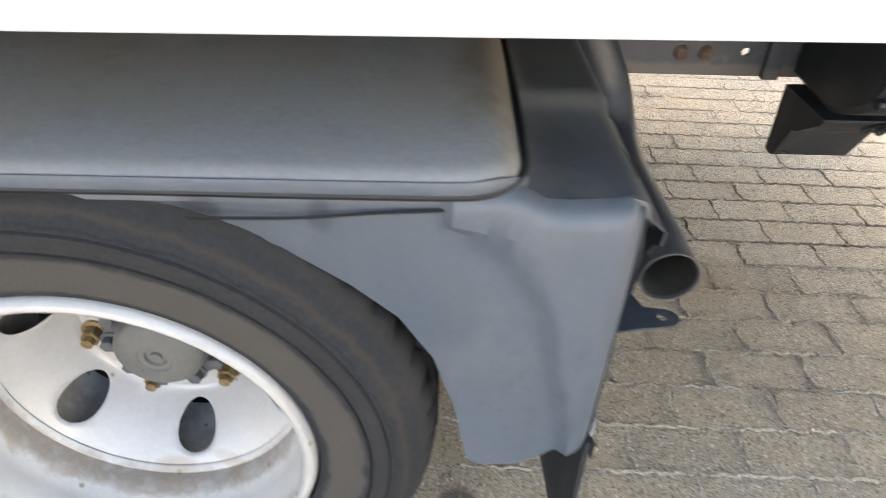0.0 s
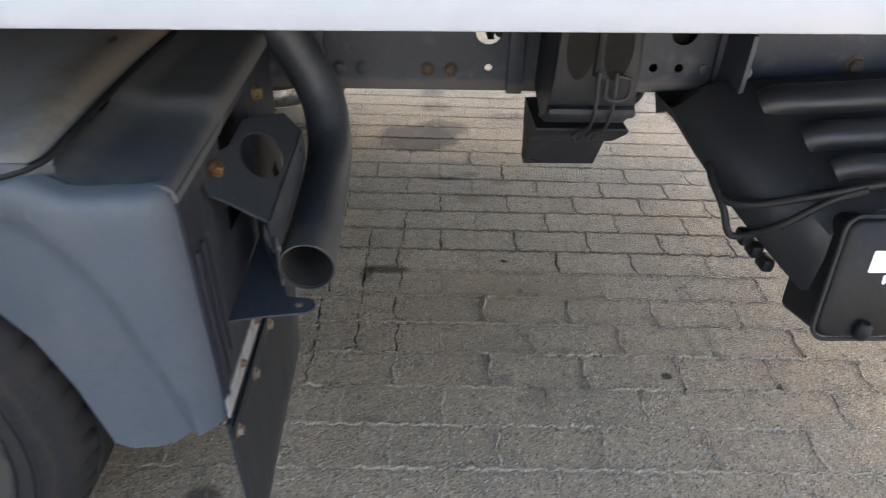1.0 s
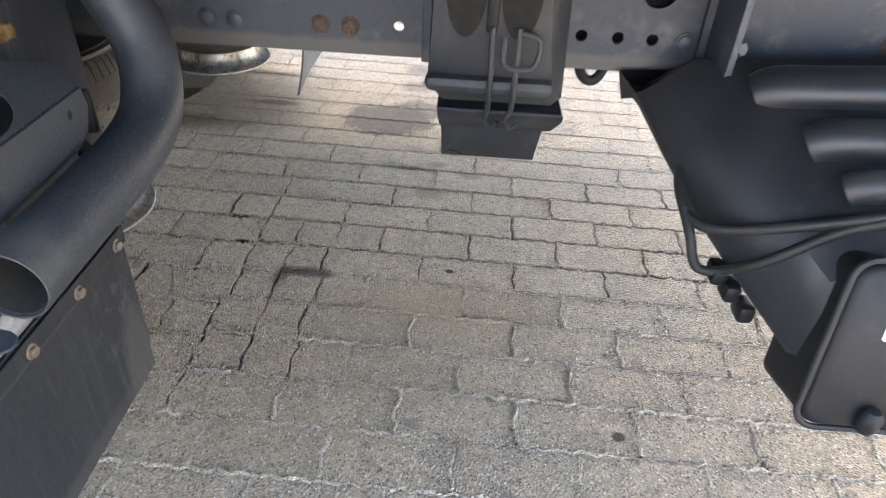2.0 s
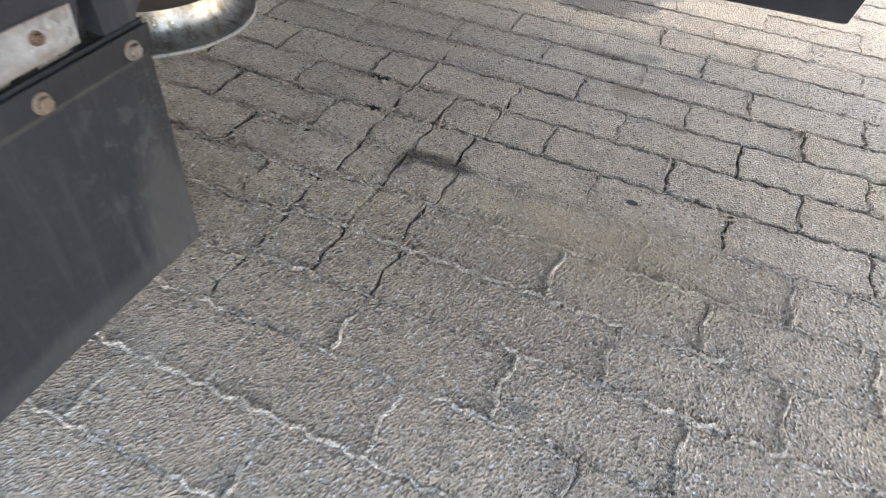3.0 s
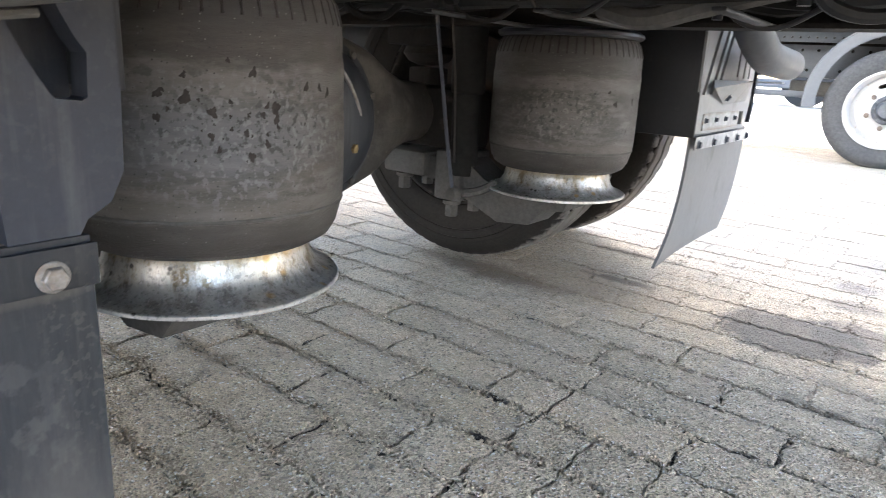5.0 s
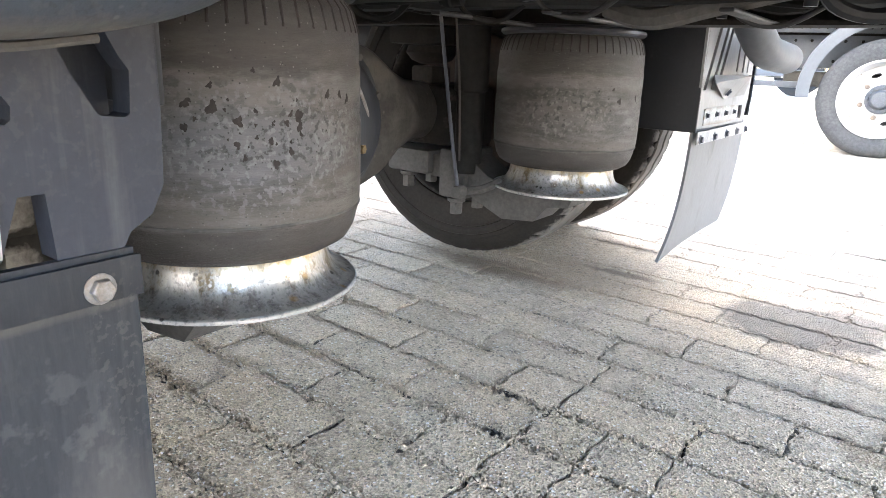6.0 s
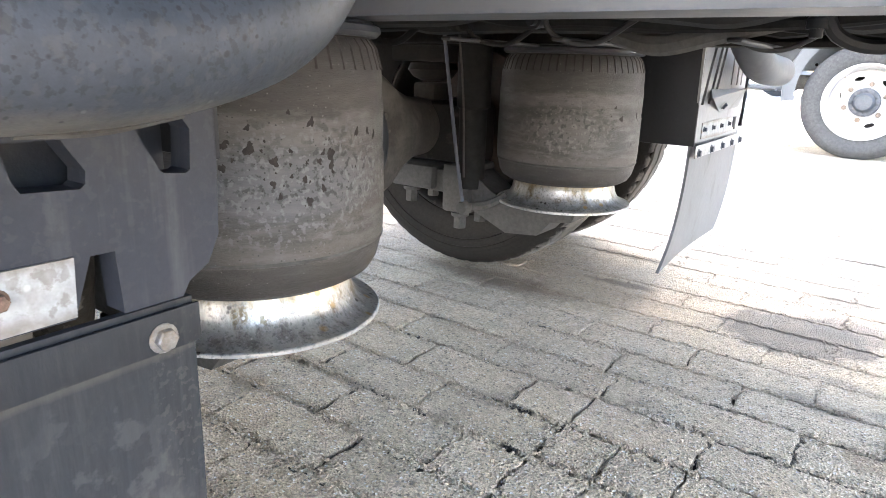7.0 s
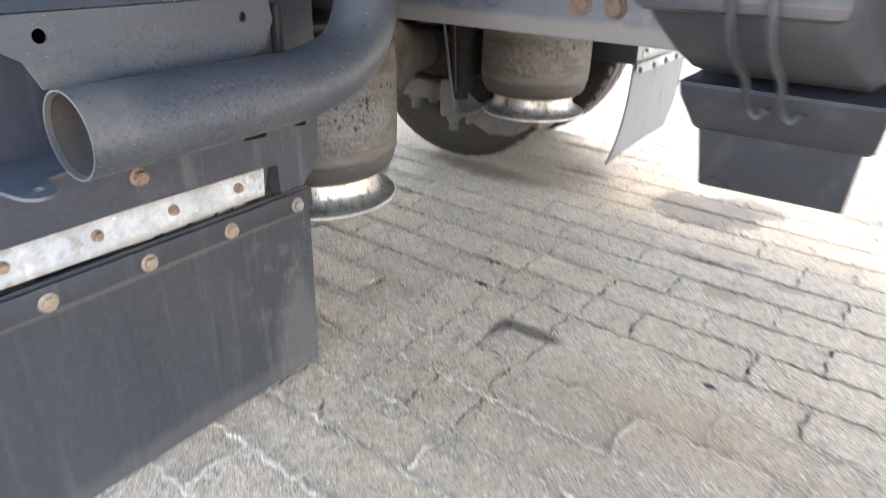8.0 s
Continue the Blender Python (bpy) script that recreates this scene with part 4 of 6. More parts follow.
        part("worn_spot", bm, M_CHIP, s, "chipped dark patch" if q == 0 else "")
    return s


for y in (1.645, 2 * CY - 1.645):
    air_spring(y)
    m = 1 if y > CY else -1
    ya = y - 0.045
    bm = bmesh.new()
    sheet(bm, [(-0.22, 0.30), (-0.16, 0.275), (0.05, 0.285), (0.10, 0.250), (0.14, 0.2355), (0.30, 0.2355), (0.29, 0.212), (0.245, 0.205), (0.215, 0.172), (0.14, 0.165), (0.06, 0.20), (-0.01, 0.20), (-0.02, 0.232), (-0.16, 0.235)], [], 0.09, XZ(ya + 0.09))
    arm = part("spring_arm", bm, M_ARM, truck, "dusty cast spring arm below the axle")
    part("clamp_plate", boxes((-0.165, -0.045, y - 0.065, y + 0.065, 0.236, 0.29), (-0.02, 0.05, y - 0.06, y + 0.055, 0.192, 0.30), bevel=0.008), M_ARM, arm)
    for x, z in ((-0.115, 0.236), (0.022, 0.193)):
        for yy in (y - 0.045, y + 0.04):
            bolt(arm, (x, yy, z), (0, 0, -1), 0.015, 0.036, M_ARM)
    part("axle_saddle", boxes((-0.17, 0.05, y - 0.05, y + 0.05, 0.30, 0.43), bevel=0.015), M_SHADEGRIME, axle)
    bm = boxes((-0.17, -0.02, y - 0.06, y + 0.06, 0.515, 0.552), (-0.125, -0.065, y - 0.035, y + 0.035, 0.432, 0.47), bevel=0.006)
    lathe(bm, [(0.0, 0.515), (0.052, 0.513), (0.058, 0.498), (0.045, 0.482), (0.025, 0.474), (0.0, 0.473)], (-0.095, y, 0), "z", 24)
    part("bump_stop", bm, M_SHADEGRIME, truck)
    ysh = y - m * 0.055
    bm = bmesh.new()
    lathe(bm, [(0.0, 0.25), (0.028, 0.25), (0.03, 0.26), (0.03, 0.42), (0.036, 0.425), (0.036, 0.62), (0.0, 0.62)], (0.040, ysh + m * 0.02, 0), "z", 24)
    part("shock_absorber", bm, M_UNDER, truck, "black tubular shock absorber")
rodbm = tube(bmesh.new(), [(0.024, 2.28, 0.67), (0.034, 2.285, 0.60), (0.071, 2.29, 0.355), (0.090, 2.295, 0.238)], 0.0036, n=8)
rod = part("levelling_rod", rodbm, M_STEEL, truck, "thin grey levelling rod")
bm = bmesh.new()
lathe(bm, [(0.0, -0.014), (0.012, -0.012), (0.016, 0.0), (0.012, 0.012), (0.0, 0.014)], (0.091, 2.30, 0.228), "y", 16)
part("rod_end", bm, M_ARM, rod)
part("lever", tube(bmesh.new(), [(0.091, 2.315, 0.228), (0.13, 2.33, 0.236), (0.160, 2.35, 0.255)], 0.009, n=8), M_ARM, rod)
part("sensor_wire", tube(bmesh.new(), [(0.060, 2.30, 0.60), (0.079, 2.30, 0.45), (0.086, 2.302, 0.29)], 0.0022, n=6), M_AXLE, truck)


# ---- mudguards and mud flaps ----


def side(y, far):
    return 2 * CY - y if far else y


ARCH = [(-0.09, 0.718), (-0.02, 0.712), (0.03, 0.698), (0.08, 0.678), (0.13, 0.649), (0.18, 0.613), (0.225, 0.572), (0.260, 0.515), (0.284, 0.44), (0.304, 0.34)]


def mudguard(far):
    f = lambda p: (p[0], side(p[1], far), p[2])
    # coat of the cover: dust plus the painted brightness
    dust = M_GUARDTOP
    # outer skirt: a moulded, slightly bulging wall behind the wheel, rolled over into the top
    cols = []
    corner = {0.428: 0.003, 0.437: 0.010, 0.444: 0.020, 0.4488: 0.036}
    lower = [*ARCH, (0.322, 0.330), (0.360, 0.333), (0.386, 0.345), (0.404, 0.362), (0.418, 0.368), (0.428, 0.372), (0.437, 0.373), (0.444, 0.374), (0.4488, 0.375)]
    lower = [(-0.18 - x, z) for x, z in reversed(ARCH[1:])] + lower
    xs = sorted({x for x, _ in lower} | {round(0.21 + 0.009 * i, 3) for i in range(24)})
    for x in xs:
        zb = float(np.interp(x, [p[0] for p in lower], [p[1] for p in lower]))
        top = float(np.interp(x, (0.300, 0.318, 0.336, 0.354, 0.372), (0.735, 0.733, 0.7235, 0.714, 0.712)))
        top -= float(np.interp(x, (0.428, 0.437, 0.444, 0.4488), (0.0, 0.003, 0.009, 0.020)))  # the corner rolls over
        col = []
        for s in range(19):
            t = s / 18
            z = zb + (top - 0.022 - zb) * t
            crease = float(np.interp(z, (0.36, 0.41, 0.48, 0.55, 0.60, 0.635, 0.667, 0.685, 0.70), (0.405, 0.400, 0.384, 0.368, 0.355, 0.338, 0.315, 0.295, 0.26)))
            u = max(0.0, min(1.0, (x - crease) / 0.014))
            y = 0.962 + 0.014 * (1 - t) - 0.0135 * u * u * (3 - 2 * u) + 0.006 * max(0.0, x - crease - 0.02) / 0.06
            col.append(f((x, y + corner.get(x, 0.0), z)))
        y_last = col[-1][1]
        for a in (30, 60, 90):
            r = 0.022
            yy = r * (1 - math.cos(radians(a)))
            col.append((x, y_last + (-yy if far else yy), top - 0.022 + r * math.sin(radians(a))))
        cols.append(col)
    bm = bmesh.new()
    skin(bm, cols, 0.004)
    g = part("mudguard", bm, M_GUARD, truck, "scuffed blue-grey plastic rear mudguard")
    # flat top over the wheel, with a rolled edge and a seam above the skirt
    rows = []
    for x in (-0.50, -0.40, -0.25, -0.09, 0.05, 0.18, 0.26, 0.285, 0.30, 0.312, 0.322, 0.329, 0.334, 0.336):
        drop = 0.0 if x < 0.30 else 0.022 * ((x - 0.30) / 0.036) ** 2
        push = 0.0 if x < 0.265 else 0.05 * ((x - 0.265) / 0.071) ** 3
        row = []
        for y, z in ((0.9435, 0.7475), (0.950, 0.7510), (0.962, 0.7530), (1.00, 0.7555), (1.08, 0.760), (1.20, 0.765), (1.34, 0.766), (1.47, 0.762)):
            row.append(f((x, y + push * max(0, 1 - (y - 0.94) / 0.25), z - drop)))
        rows.append(row)
    bm = bmesh.new()
    skin(bm, rows, 0.005)
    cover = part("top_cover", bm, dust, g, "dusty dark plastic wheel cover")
    lip = []
    for row in rows:
        x, y, z = row[0]
        into = -1 if far else 1
        lip.append([(x, y + into * 0.0040, z - 0.0110), (x, y - into * 0.0010, z - 0.0085), (x, y - into * 0.0018, z - 0.0040), (x, y - into * 0.0004, z - 0.0002)])
    bm = bmesh.new()
    skin(bm, lip, 0.003)
    part("lip", bm, M_GUARD, cover)
    part("seam_trim", tube(bmesh.new(), [f(p) for p in ((-0.45, 0.945, 0.7335), (0.0, 0.945, 0.7335), (0.18, 0.944, 0.7335), (0.27, 0.944, 0.734), (0.300, 0.949, 0.734), (0.322, 0.967, 0.7335), (0.334, 0.992, 0.734), (0.337, 1.03, 0.737), (0.338, 1.12, 0.741), (0.339, 1.25, 0.743), (0.339, 1.45, 0.740))], 0.0040, n=8, per=6), M_BLACK, g, "black rubber seam")
    part("crease", tube(bmesh.new(), [f(p) for p in ((0.05, 0.9565, 0.700), (0.14, 0.9565, 0.702), (0.21, 0.9575, 0.708), (0.27, 0.959, 0.711))], 0.0016, n=6, per=6), M_BLACK, g)
    # rear block: top with its step, and the rear wall
    prof = ((0.326, 0.722), (0.338, 0.719), (0.346, 0.716), (0.354, 0.7125), (0.364, 0.7105), (0.378, 0.7100), (0.432, 0.710), (0.442, 0.7075), (0.4480, 0.702), (0.4505, 0.690))
    stations = (0.984, 1.03, 1.10, 1.150, 1.166, 1.174, 1.182, 1.190, 1.200, 1.215, 1.30, 1.38, 1.457)
    bm = bmesh.new()
    skin(bm, [[f((x, y, z + 0.0125 * float(np.interp(y, (1.160, 1.176, 1.192, 1.21), (0.0, 0.85, 1.0, 0.88))))) for x, z in prof] for y in stations], 0.004)
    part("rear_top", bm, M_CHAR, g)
    outline = [(0.985, 0.70), (0.987, 0.55), (0.990, 0.376), (1.05, 0.371), (1.36, 0.371), (1.372, 0.405), (1.386, 0.405), (1.388, 0.366), (1.425, 0.363), (1.432, 0.375), (1.447, 0.384), (1.456, 0.402), (1.458, 0.45), (1.458, 0.70)]
    windows = [[(1.386, 0.517), (1.4085, 0.466), (1.4185, 0.448), (1.4210, 0.446), (1.435, 0.4445), (1.4385, 0.4465), (1.4402, 0.4715), (1.4345, 0.4795), (1.414, 0.520)],
               [(1.338, 0.4515), (1.3415, 0.4448), (1.371, 0.4432), (1.3742, 0.4455), (1.3750, 0.4528), (1.3665, 0.4660), (1.3640, 0.4705), (1.334, 0.4705)],
               [(1.125, 0.565), (1.285, 0.555), (1.290, 0.690), (1.14, 0.690)]]
    if far:
        back = lambda loop: [(2 * CY - y, z) for y, z in loop]
        outline = back([(3.040, 0.70), (3.038, 0.42), (3.016, 0.366), (2.70, 0.366), (2.626, 0.368), (2.618, 0.45), (2.600, 0.70)])
        slanted = [[(y, z), (y + 0.020, z), (y + 0.020 + 0.48 * (0.665 - z), 0.665), (y + 0.48 * (0.665 - z), 0.665)] for y, z in ((2.632, 0.445), (2.686, 0.446), (2.737, 0.470))]
        windows = [back(w) for w in slanted + [[(2.874, 0.484), (2.886, 0.484), (2.886, 0.66), (2.874, 0.66)], [(2.930, 0.482), (2.946, 0.482), (2.946, 0.65), (2.930, 0.65)], [(2.978, 0.482), (2.990, 0.482), (2.990, 0.62), (2.978, 0.62)],
                   [(2.945, 0.374), (2.990, 0.374), (2.990, 0.406), (2.945, 0.406)]]]
    flip = lambda loop: [(side(y, far), z) for y, z in loop]
    bm = bmesh.new()
    sheet(bm, flip(outline), [flip(w) for w in windows], 0.005 if far else 0.020, YZ(0.444 if far else 0.429))
    part("rear_wall", bm, M_PALEWALL if far else M_REARSHADE, g, "grey moulded wall with cut-outs")
    if far:
        bm = bmesh.new()
        vs = [bm.verts.new(p) for p in ((0.4495, 2.70, 0.476), (0.4495, 3.00, 0.475), (0.480, 2.90, 0.476), (0.472, 2.63, 0.460), (0.4495, 2.99, 0.430), (0.4495, 2.80, 0.424))]
        for face in ((0, 1, 2, 3), (3, 2, 4, 5), (0, 3, 5), (1, 4, 2), (0, 5, 4, 1)):
            bm.faces.new([vs[q] for q in face])
        bmesh.ops.recalc_face_normals(bm, faces=bm.faces)
        tab = part("bracket", bm, M_PALEWALL, g, "folded pale steel bracket", flat=True)
        bolt(tab, (0.463, 2.775, 0.440), (0.7, 0, -0.5), 0.007, 0.006, M_STEEL)
        part("strut_tab", boxes((0.4785, 0.545, 2.875, 2.897, 0.4745, 0.4775)), M_PALEWALL, tab)
        # dark sheet added behind the slots, in place of the shade inside
        part("slot_shade", boxes((0.420, 0.428, 2.632, 3.03, 0.41, 0.69)), M_UNDER, g)
    if not far:
        part("recess_floor", boxes((0.400, 0.405, 1.322, 1.448, 0.436, 0.528)), M_REARSHADE, g)
    for y in () if far else (1.000, 1.022, 1.044):
        y0, y1 = sorted((side(y - 0.004, far), side(y + 0.004, far)))
        part("rib", boxes((0.4485, 0.4530, y0, y1, 0.40 + (y - 1.0) * 0.9, 0.62), bevel=0.002), M_REARSHADE, g)
    y0, y1 = sorted((side(1.455, far), side(1.462, far)))
    part("inner_wall", boxes((0.27, 0.449, y0, y1, 0.36 if far else 0.45, 0.72), bevel=0.002), M_BLACK, g, "black inner wall")
    # black screens added to close gaps where the bright yard showed through
    part("gap_screen", boxes((-0.55, 0.268, *sorted((side(1.462, far), side(1.468, far))), 0.575, 0.757), bevel=0.002), M_BLACK, g)
    part("front_screen", boxes((-0.66, -0.42, *sorted((side(1.462, far), side(1.467, far))), 0.46, 0.574), (-0.665, -0.655, *sorted((side(0.97, far), side(1.46, far))), 0.40, 0.76), bevel=0.002), M_BLACK, g)
    # metal strip and flap
    strip_n = [1.180, 1.256, 1.332, 1.405] if far else [1.064, 1.151, 1.236, 1.322]
    bm = bmesh.new()
    ends = (1.140, 1.280, 1.418) if far else (0.985, 1.20, 1.36)
    sheet(bm, flip([(ends[0], 0.374), (ends[1], 0.371), (ends[2], 0.373), (ends[2] + 0.002, 0.407), (ends[1], 0.409), (ends[0], 0.408)]), [], 0.0022, YZ(0.4494))
    strip = part("clamp_strip", bm, M_GALV, g, "galvanised steel strip with rusty bolts")
    for y in strip_n:
        bolt(strip, (0.4516, side(y, far), 0.393), (1, 0, 0), 0.0047, 0.0065, M_STEEL if far else M_RUST)
    if not far:
        part("strip_tail", boxes((0.4455, 0.4502, *sorted((side(1.39, far), side(1.418, far))), 0.357, 0.364), bevel=0.001), M_GALV, strip)
    rows = []
    for i in range(13):
        z = 0.366 - i * (0.280 / 12)
        t = i / 12
        row = []
        for j in range(10):
            u = j / 9
            y = 0.982 + 0.449 * u
            if far:
                y += 0.006 + (0.020 * u - 0.012) * t ** 2 + 0.060 * t ** 4  # the free end curls inward
                x = 0.438 - 0.016 * t * t - 0.014 * math.sin(math.pi * u) * t
                zz = z + 0.012 * t * (1 - u) - 0.006 * math.sin(math.pi * u) * t
            else:
                x = 0.4512 + 0.004 * math.sin(2.2 * u + 2.5 * t) * t
                zz = z + 0.012 * t * (1 - u)
            row.append((x, side(y, far), zz))
        rows.append(row)
    bm = bmesh.new()
    skin(bm, rows, 0.006)
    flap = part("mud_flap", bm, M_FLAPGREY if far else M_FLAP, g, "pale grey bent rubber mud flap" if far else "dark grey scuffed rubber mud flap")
    y0, y1 = (2.615, 3.035) if far else (0.98, 1.433)
    part("flap_bar", boxes((0.4535, 0.4565, y0, y1, 0.336, 0.3625), bevel=0.001), M_GALV if far else M_FLAP, flap)
    for y in (1.055, 1.145, 1.24, 1.34, 1.445) if far else (0.99, 1.091, 1.196, 1.302, 1.406):
        bolt(flap, (0.4567, side(y, far), 0.346), (1, 0, 0), 0.0072, 0.0065, M_STEEL if far else M_BOLT if y > 1.35 else M_OCHRE)
    if not far:
        bolt(g, (0.4492, 1.206, 0.439), (1, 0, 0), 0.0072, 0.010, M_RUST, "rust-brown bolt head")
    return g


mudguard(False)
mudguard(True)

# ---- exhaust and its bracket ----
bm = tube(bmesh.new(), [(0.544, 1.106, 0.521), (0.544, 1.16, 0.521), (0.543, 1.27, 0.521), (0.542, 1.36, 0.524), (0.540, 1.430, 0.546), (0.530, 1.470, 0.600), (0.508, 1.482, 0.650), (0.470, 1.485, 0.72), (0.42, 1.49, 0.80), (0.36, 1.49, 0.875)], 0.0365, n=32, per=8, wall=0.002)
exhaust = part("exhaust_pipe", bm, M_PIPE, truck, "dark grey bent steel tailpipe with a sooty mouth")
part("soot_lining", tube(bmesh.new(), [(0.544, 1.110, 0.521), (0.543, 1.30, 0.521)], 0.0338, n=24, per=2, wall=0.0008), M_SOOT, exhaust)
part("pipe_seam", tube(bmesh.new(), [(0.53, 1.31, 0.4838), (0.528, 1.345, 0.4828), (0.527, 1.385, 0.488)], 0.0022, n=6), M_ARM, exhaust)
bm = tube(bmesh.new(), [(0.42, 2.60, 0.75), (0.485, 2.64, 0.640), (0.515, 2.69, 0.565), (0.526, 2.77, 0.528), (0.530, 2.88, 0.520), (0.530, 2.99, 0.517)], 0.034, n=28, per=6, wall=0.002)
part("intake_pipe", bm, M_FARRAIL, truck, "grey bent pipe")

bm = bmesh.new()
# sloping plate from the mudguard's edge to a fold, and a flange from the fold down to the pipe
pm = basis((0.51, 1.078, 0.61), (0, 1, 0), (0.71, 0, -0.70))
down = lambda x: (x - 0.51) / 0.712
outline = [(1.092 - 1.078, down(0.4455)), (1.068 - 1.078, down(0.4475)), (1.056 - 1.078, down(0.4535)), (1.052 - 1.078, down(0.4610)), (1.060 - 1.078, down(0.4720)), (0.0, 0.0),
           (1.340 - 1.078, 0.0), (1.346 - 1.078, down(0.487)), (1.290 - 1.078, down(0.466)), (1.245 - 1.078, down(0.4535)), (1.165 - 1.078, down(0.4535)), (1.128 - 1.078, down(0.4460))]
sheet(bm, outline, [ellipse(1.202 - 1.078, down(0.4845), 0.056, 0.0315, 32, 0.10)], 0.003, pm)
plate = part("exhaust_bracket", bm, M_PIPE, truck, "dark steel bracket with a large oval hole")
bm = bmesh.new()
sheet(bm, [(1.078, 0.609), (1.082, 0.586), (1.100, 0.574), (1.110, 0.552), (1.150, 0.548), (1.300, 0.548), (1.332, 0.560), (1.345, 0.586), (1.340, 0.609)], [ellipse(1.116, 0.592, 0.006, n=12), ellipse(1.308, 0.591, 0.005, n=12)], 0.003, YZ(0.510))
part("flange", bm, M_PIPE, plate)
part("pipe_clamp", boxes((0.498, 0.510, 1.352, 1.360, 0.548, 0.600), bevel=0.002), M_BLACK, plate)
bolt(plate, (0.4535, 1.094, 0.669), (0.70, 0, 0.71), 0.0082, 0.010, M_BRASS, "yellow bolt")
bolt(plate, (0.4495, 1.333, 0.668), (1, 0, 0.1), 0.0085, 0.012, M_BRASS)
bm = bmesh.new()
sheet(bm, [(0.452, 1.046), (0.50, 1.056), (0.538, 1.0605), (0.548, 1.063), (0.555, 1.070), (0.556, 1.078), (0.552, 1.086), (0.543, 1.091), (0.516, 1.095), (0.505, 1.13), (0.492, 1.18), (0.452, 1.24)], [ellipse(0.535, 1.077, 0.006, n=10)], 0.003, basis((0, 0, 0.4805), (1, 0, 0), (0, 1, 0)))
tab = part("exhaust_hanger", bm, M_PIPE, truck, "flat steel hanger tab under the tailpipe")
bm = bmesh.new()
sheet(bm, [(0.058, 0.484), (0.186, 0.484), (0.186, 0.590), (0.09, 0.600), (0.064, 0.575), (0.058, 0.540)], [ellipse(0.106, 0.522, 0.032, 0.024, 24)], 0.003, basis((0.530, 1.063, 0), (-0.41, 0.91, 0), (0, 0, 1)))
part("upright", bm, M_STEEL, tab)

# ---- wheel chock in its holder ----
bm = bmesh.new()
sec = []
for y, x0, x1, z0, z1 in ((1.360, 0.892, 1.016, 0.672, 0.80), (1.363, 0.890, 1.020, 0.648, 0.80), (1.370, 0.889, 1.024, 0.630, 0.80), (1.382, 0.889, 1.030, 0.615, 0.80), (1.40, 0.890, 1.036, 0.603, 0.80), (1.43, 0.892, 1.042, 0.587, 0.80), (1.465, 0.895, 1.052, 0.572, 0.80), (1.50, 0.903, 1.052, 0.562, 0.80), (1.645, 0.917, 1.052, 0.560, 0.80)):
    sec.append([(x0 + 0.012, y, z0), (x1 - 0.012, y, z0), (x1, y, z0 + 0.012), (x1 - 0.01, y, z1), (x0 + 0.004, y, z1), (x0, y, z0 + 0.012)])
loft(bm, sec)
holder = part("chock_holder", bm, M_CHOCK, truck, "black plastic wheel chock holder on the frame")
# flat black ovals paint the shade of two deep recesses
for x in (0.926, 0.982):
    bm = bmesh.new()
    sheet(bm, ellipse(x, 0.735, 0.021, 0.050, 20), [], 0.001, XZ(1.3598))
    part("recess_shade", bm, M_UNDER, holder)
bm = bmesh.new()
box(bm, 0.948, 0.960, 1.354, 1.366, 0.69, 0.795, bevel=0.004)
part("rib", bm, M_BLACK, holder)
part("lip", boxes((0.886, 1.026, 1.353, 1.384, 0.624, 0.643), bevel=0.009), M_CHOCK, holder)
wire = 0.0031
for pts in (((0.955, 1.350, 0.700), (0.956, 1.344, 0.645), (0.957, 1.366, 0.606), (0.959, 1.425, 0.574), (0.958, 1.462, 0.548), (0.966, 1.468, 0.536), (0.974, 1.465, 0.545)),
            ((0.983, 1.350, 0.700), (0.982, 1.344, 0.645), (0.983, 1.366, 0.606), (0.985, 1.425, 0.574), (0.984, 1.462, 0.548), (0.992, 1.468, 0.536), (1.000, 1.465, 0.545)),
            ((0.968, 1.348, 0.690), (0.970, 1.342, 0.664), (0.999, 1.342, 0.664), (1.003, 1.346, 0.690), (0.984, 1.348, 0.696))):
    part("retaining_clip", tube(bmesh.new(), pts, wire, n=8, per=6), M_CHOCK, holder, "bent wire retaining clip")
chock = thing("wheel_chock", 0.96, 1.55, 0.43, "dark grey plastic wheel chock clipped under its holder", "wheel chock")
bm = bmesh.new()
secs = []
for z, x0, x1, y0, y1 in ((0.4235, 0.904, 1.040, 1.602, 1.618), (0.4285, 0.902, 1.043, 1.592, 1.622), (0.498, 0.900, 1.047, 1.556, 1.622)):
    secs.append([(x0, y0, z), (x1, y0, z), (x1, y1, z), (x0, y1, z)])
loft(bm, secs)
part("wedge", bm, M_CHOCK, chock)
bm = bmesh.new()
secs = []
for z, x0, x1, y0, y1 in ((0.4985, 0.899, 1.052, 1.548, 1.620), (0.505, 0.898, 1.056, 1.536, 1.620), (0.543, 0.897, 1.060, 1.480, 1.620), (0.5535, 0.897, 1.060, 1.472, 1.620), (0.5565, 0.896, 1.058, 1.474, 1.620)):
    secs.append([(x0, y0, z), (x1, y0, z), (x1, y1, z), (x0, y1, z)])
loft(bm, secs)
part("base", bm, M_CHOCK, chock)
part("crack", tube(bmesh.new(), [(0.903, 1.590, 0.438), (0.919, 1.588, 0.439), (0.935, 1.592, 0.431)], 0.002, n=6), M_UNDER, chock)
settle(chock, PARKED)

# ---- tail lift ----
bm = bmesh.new()
secs = []
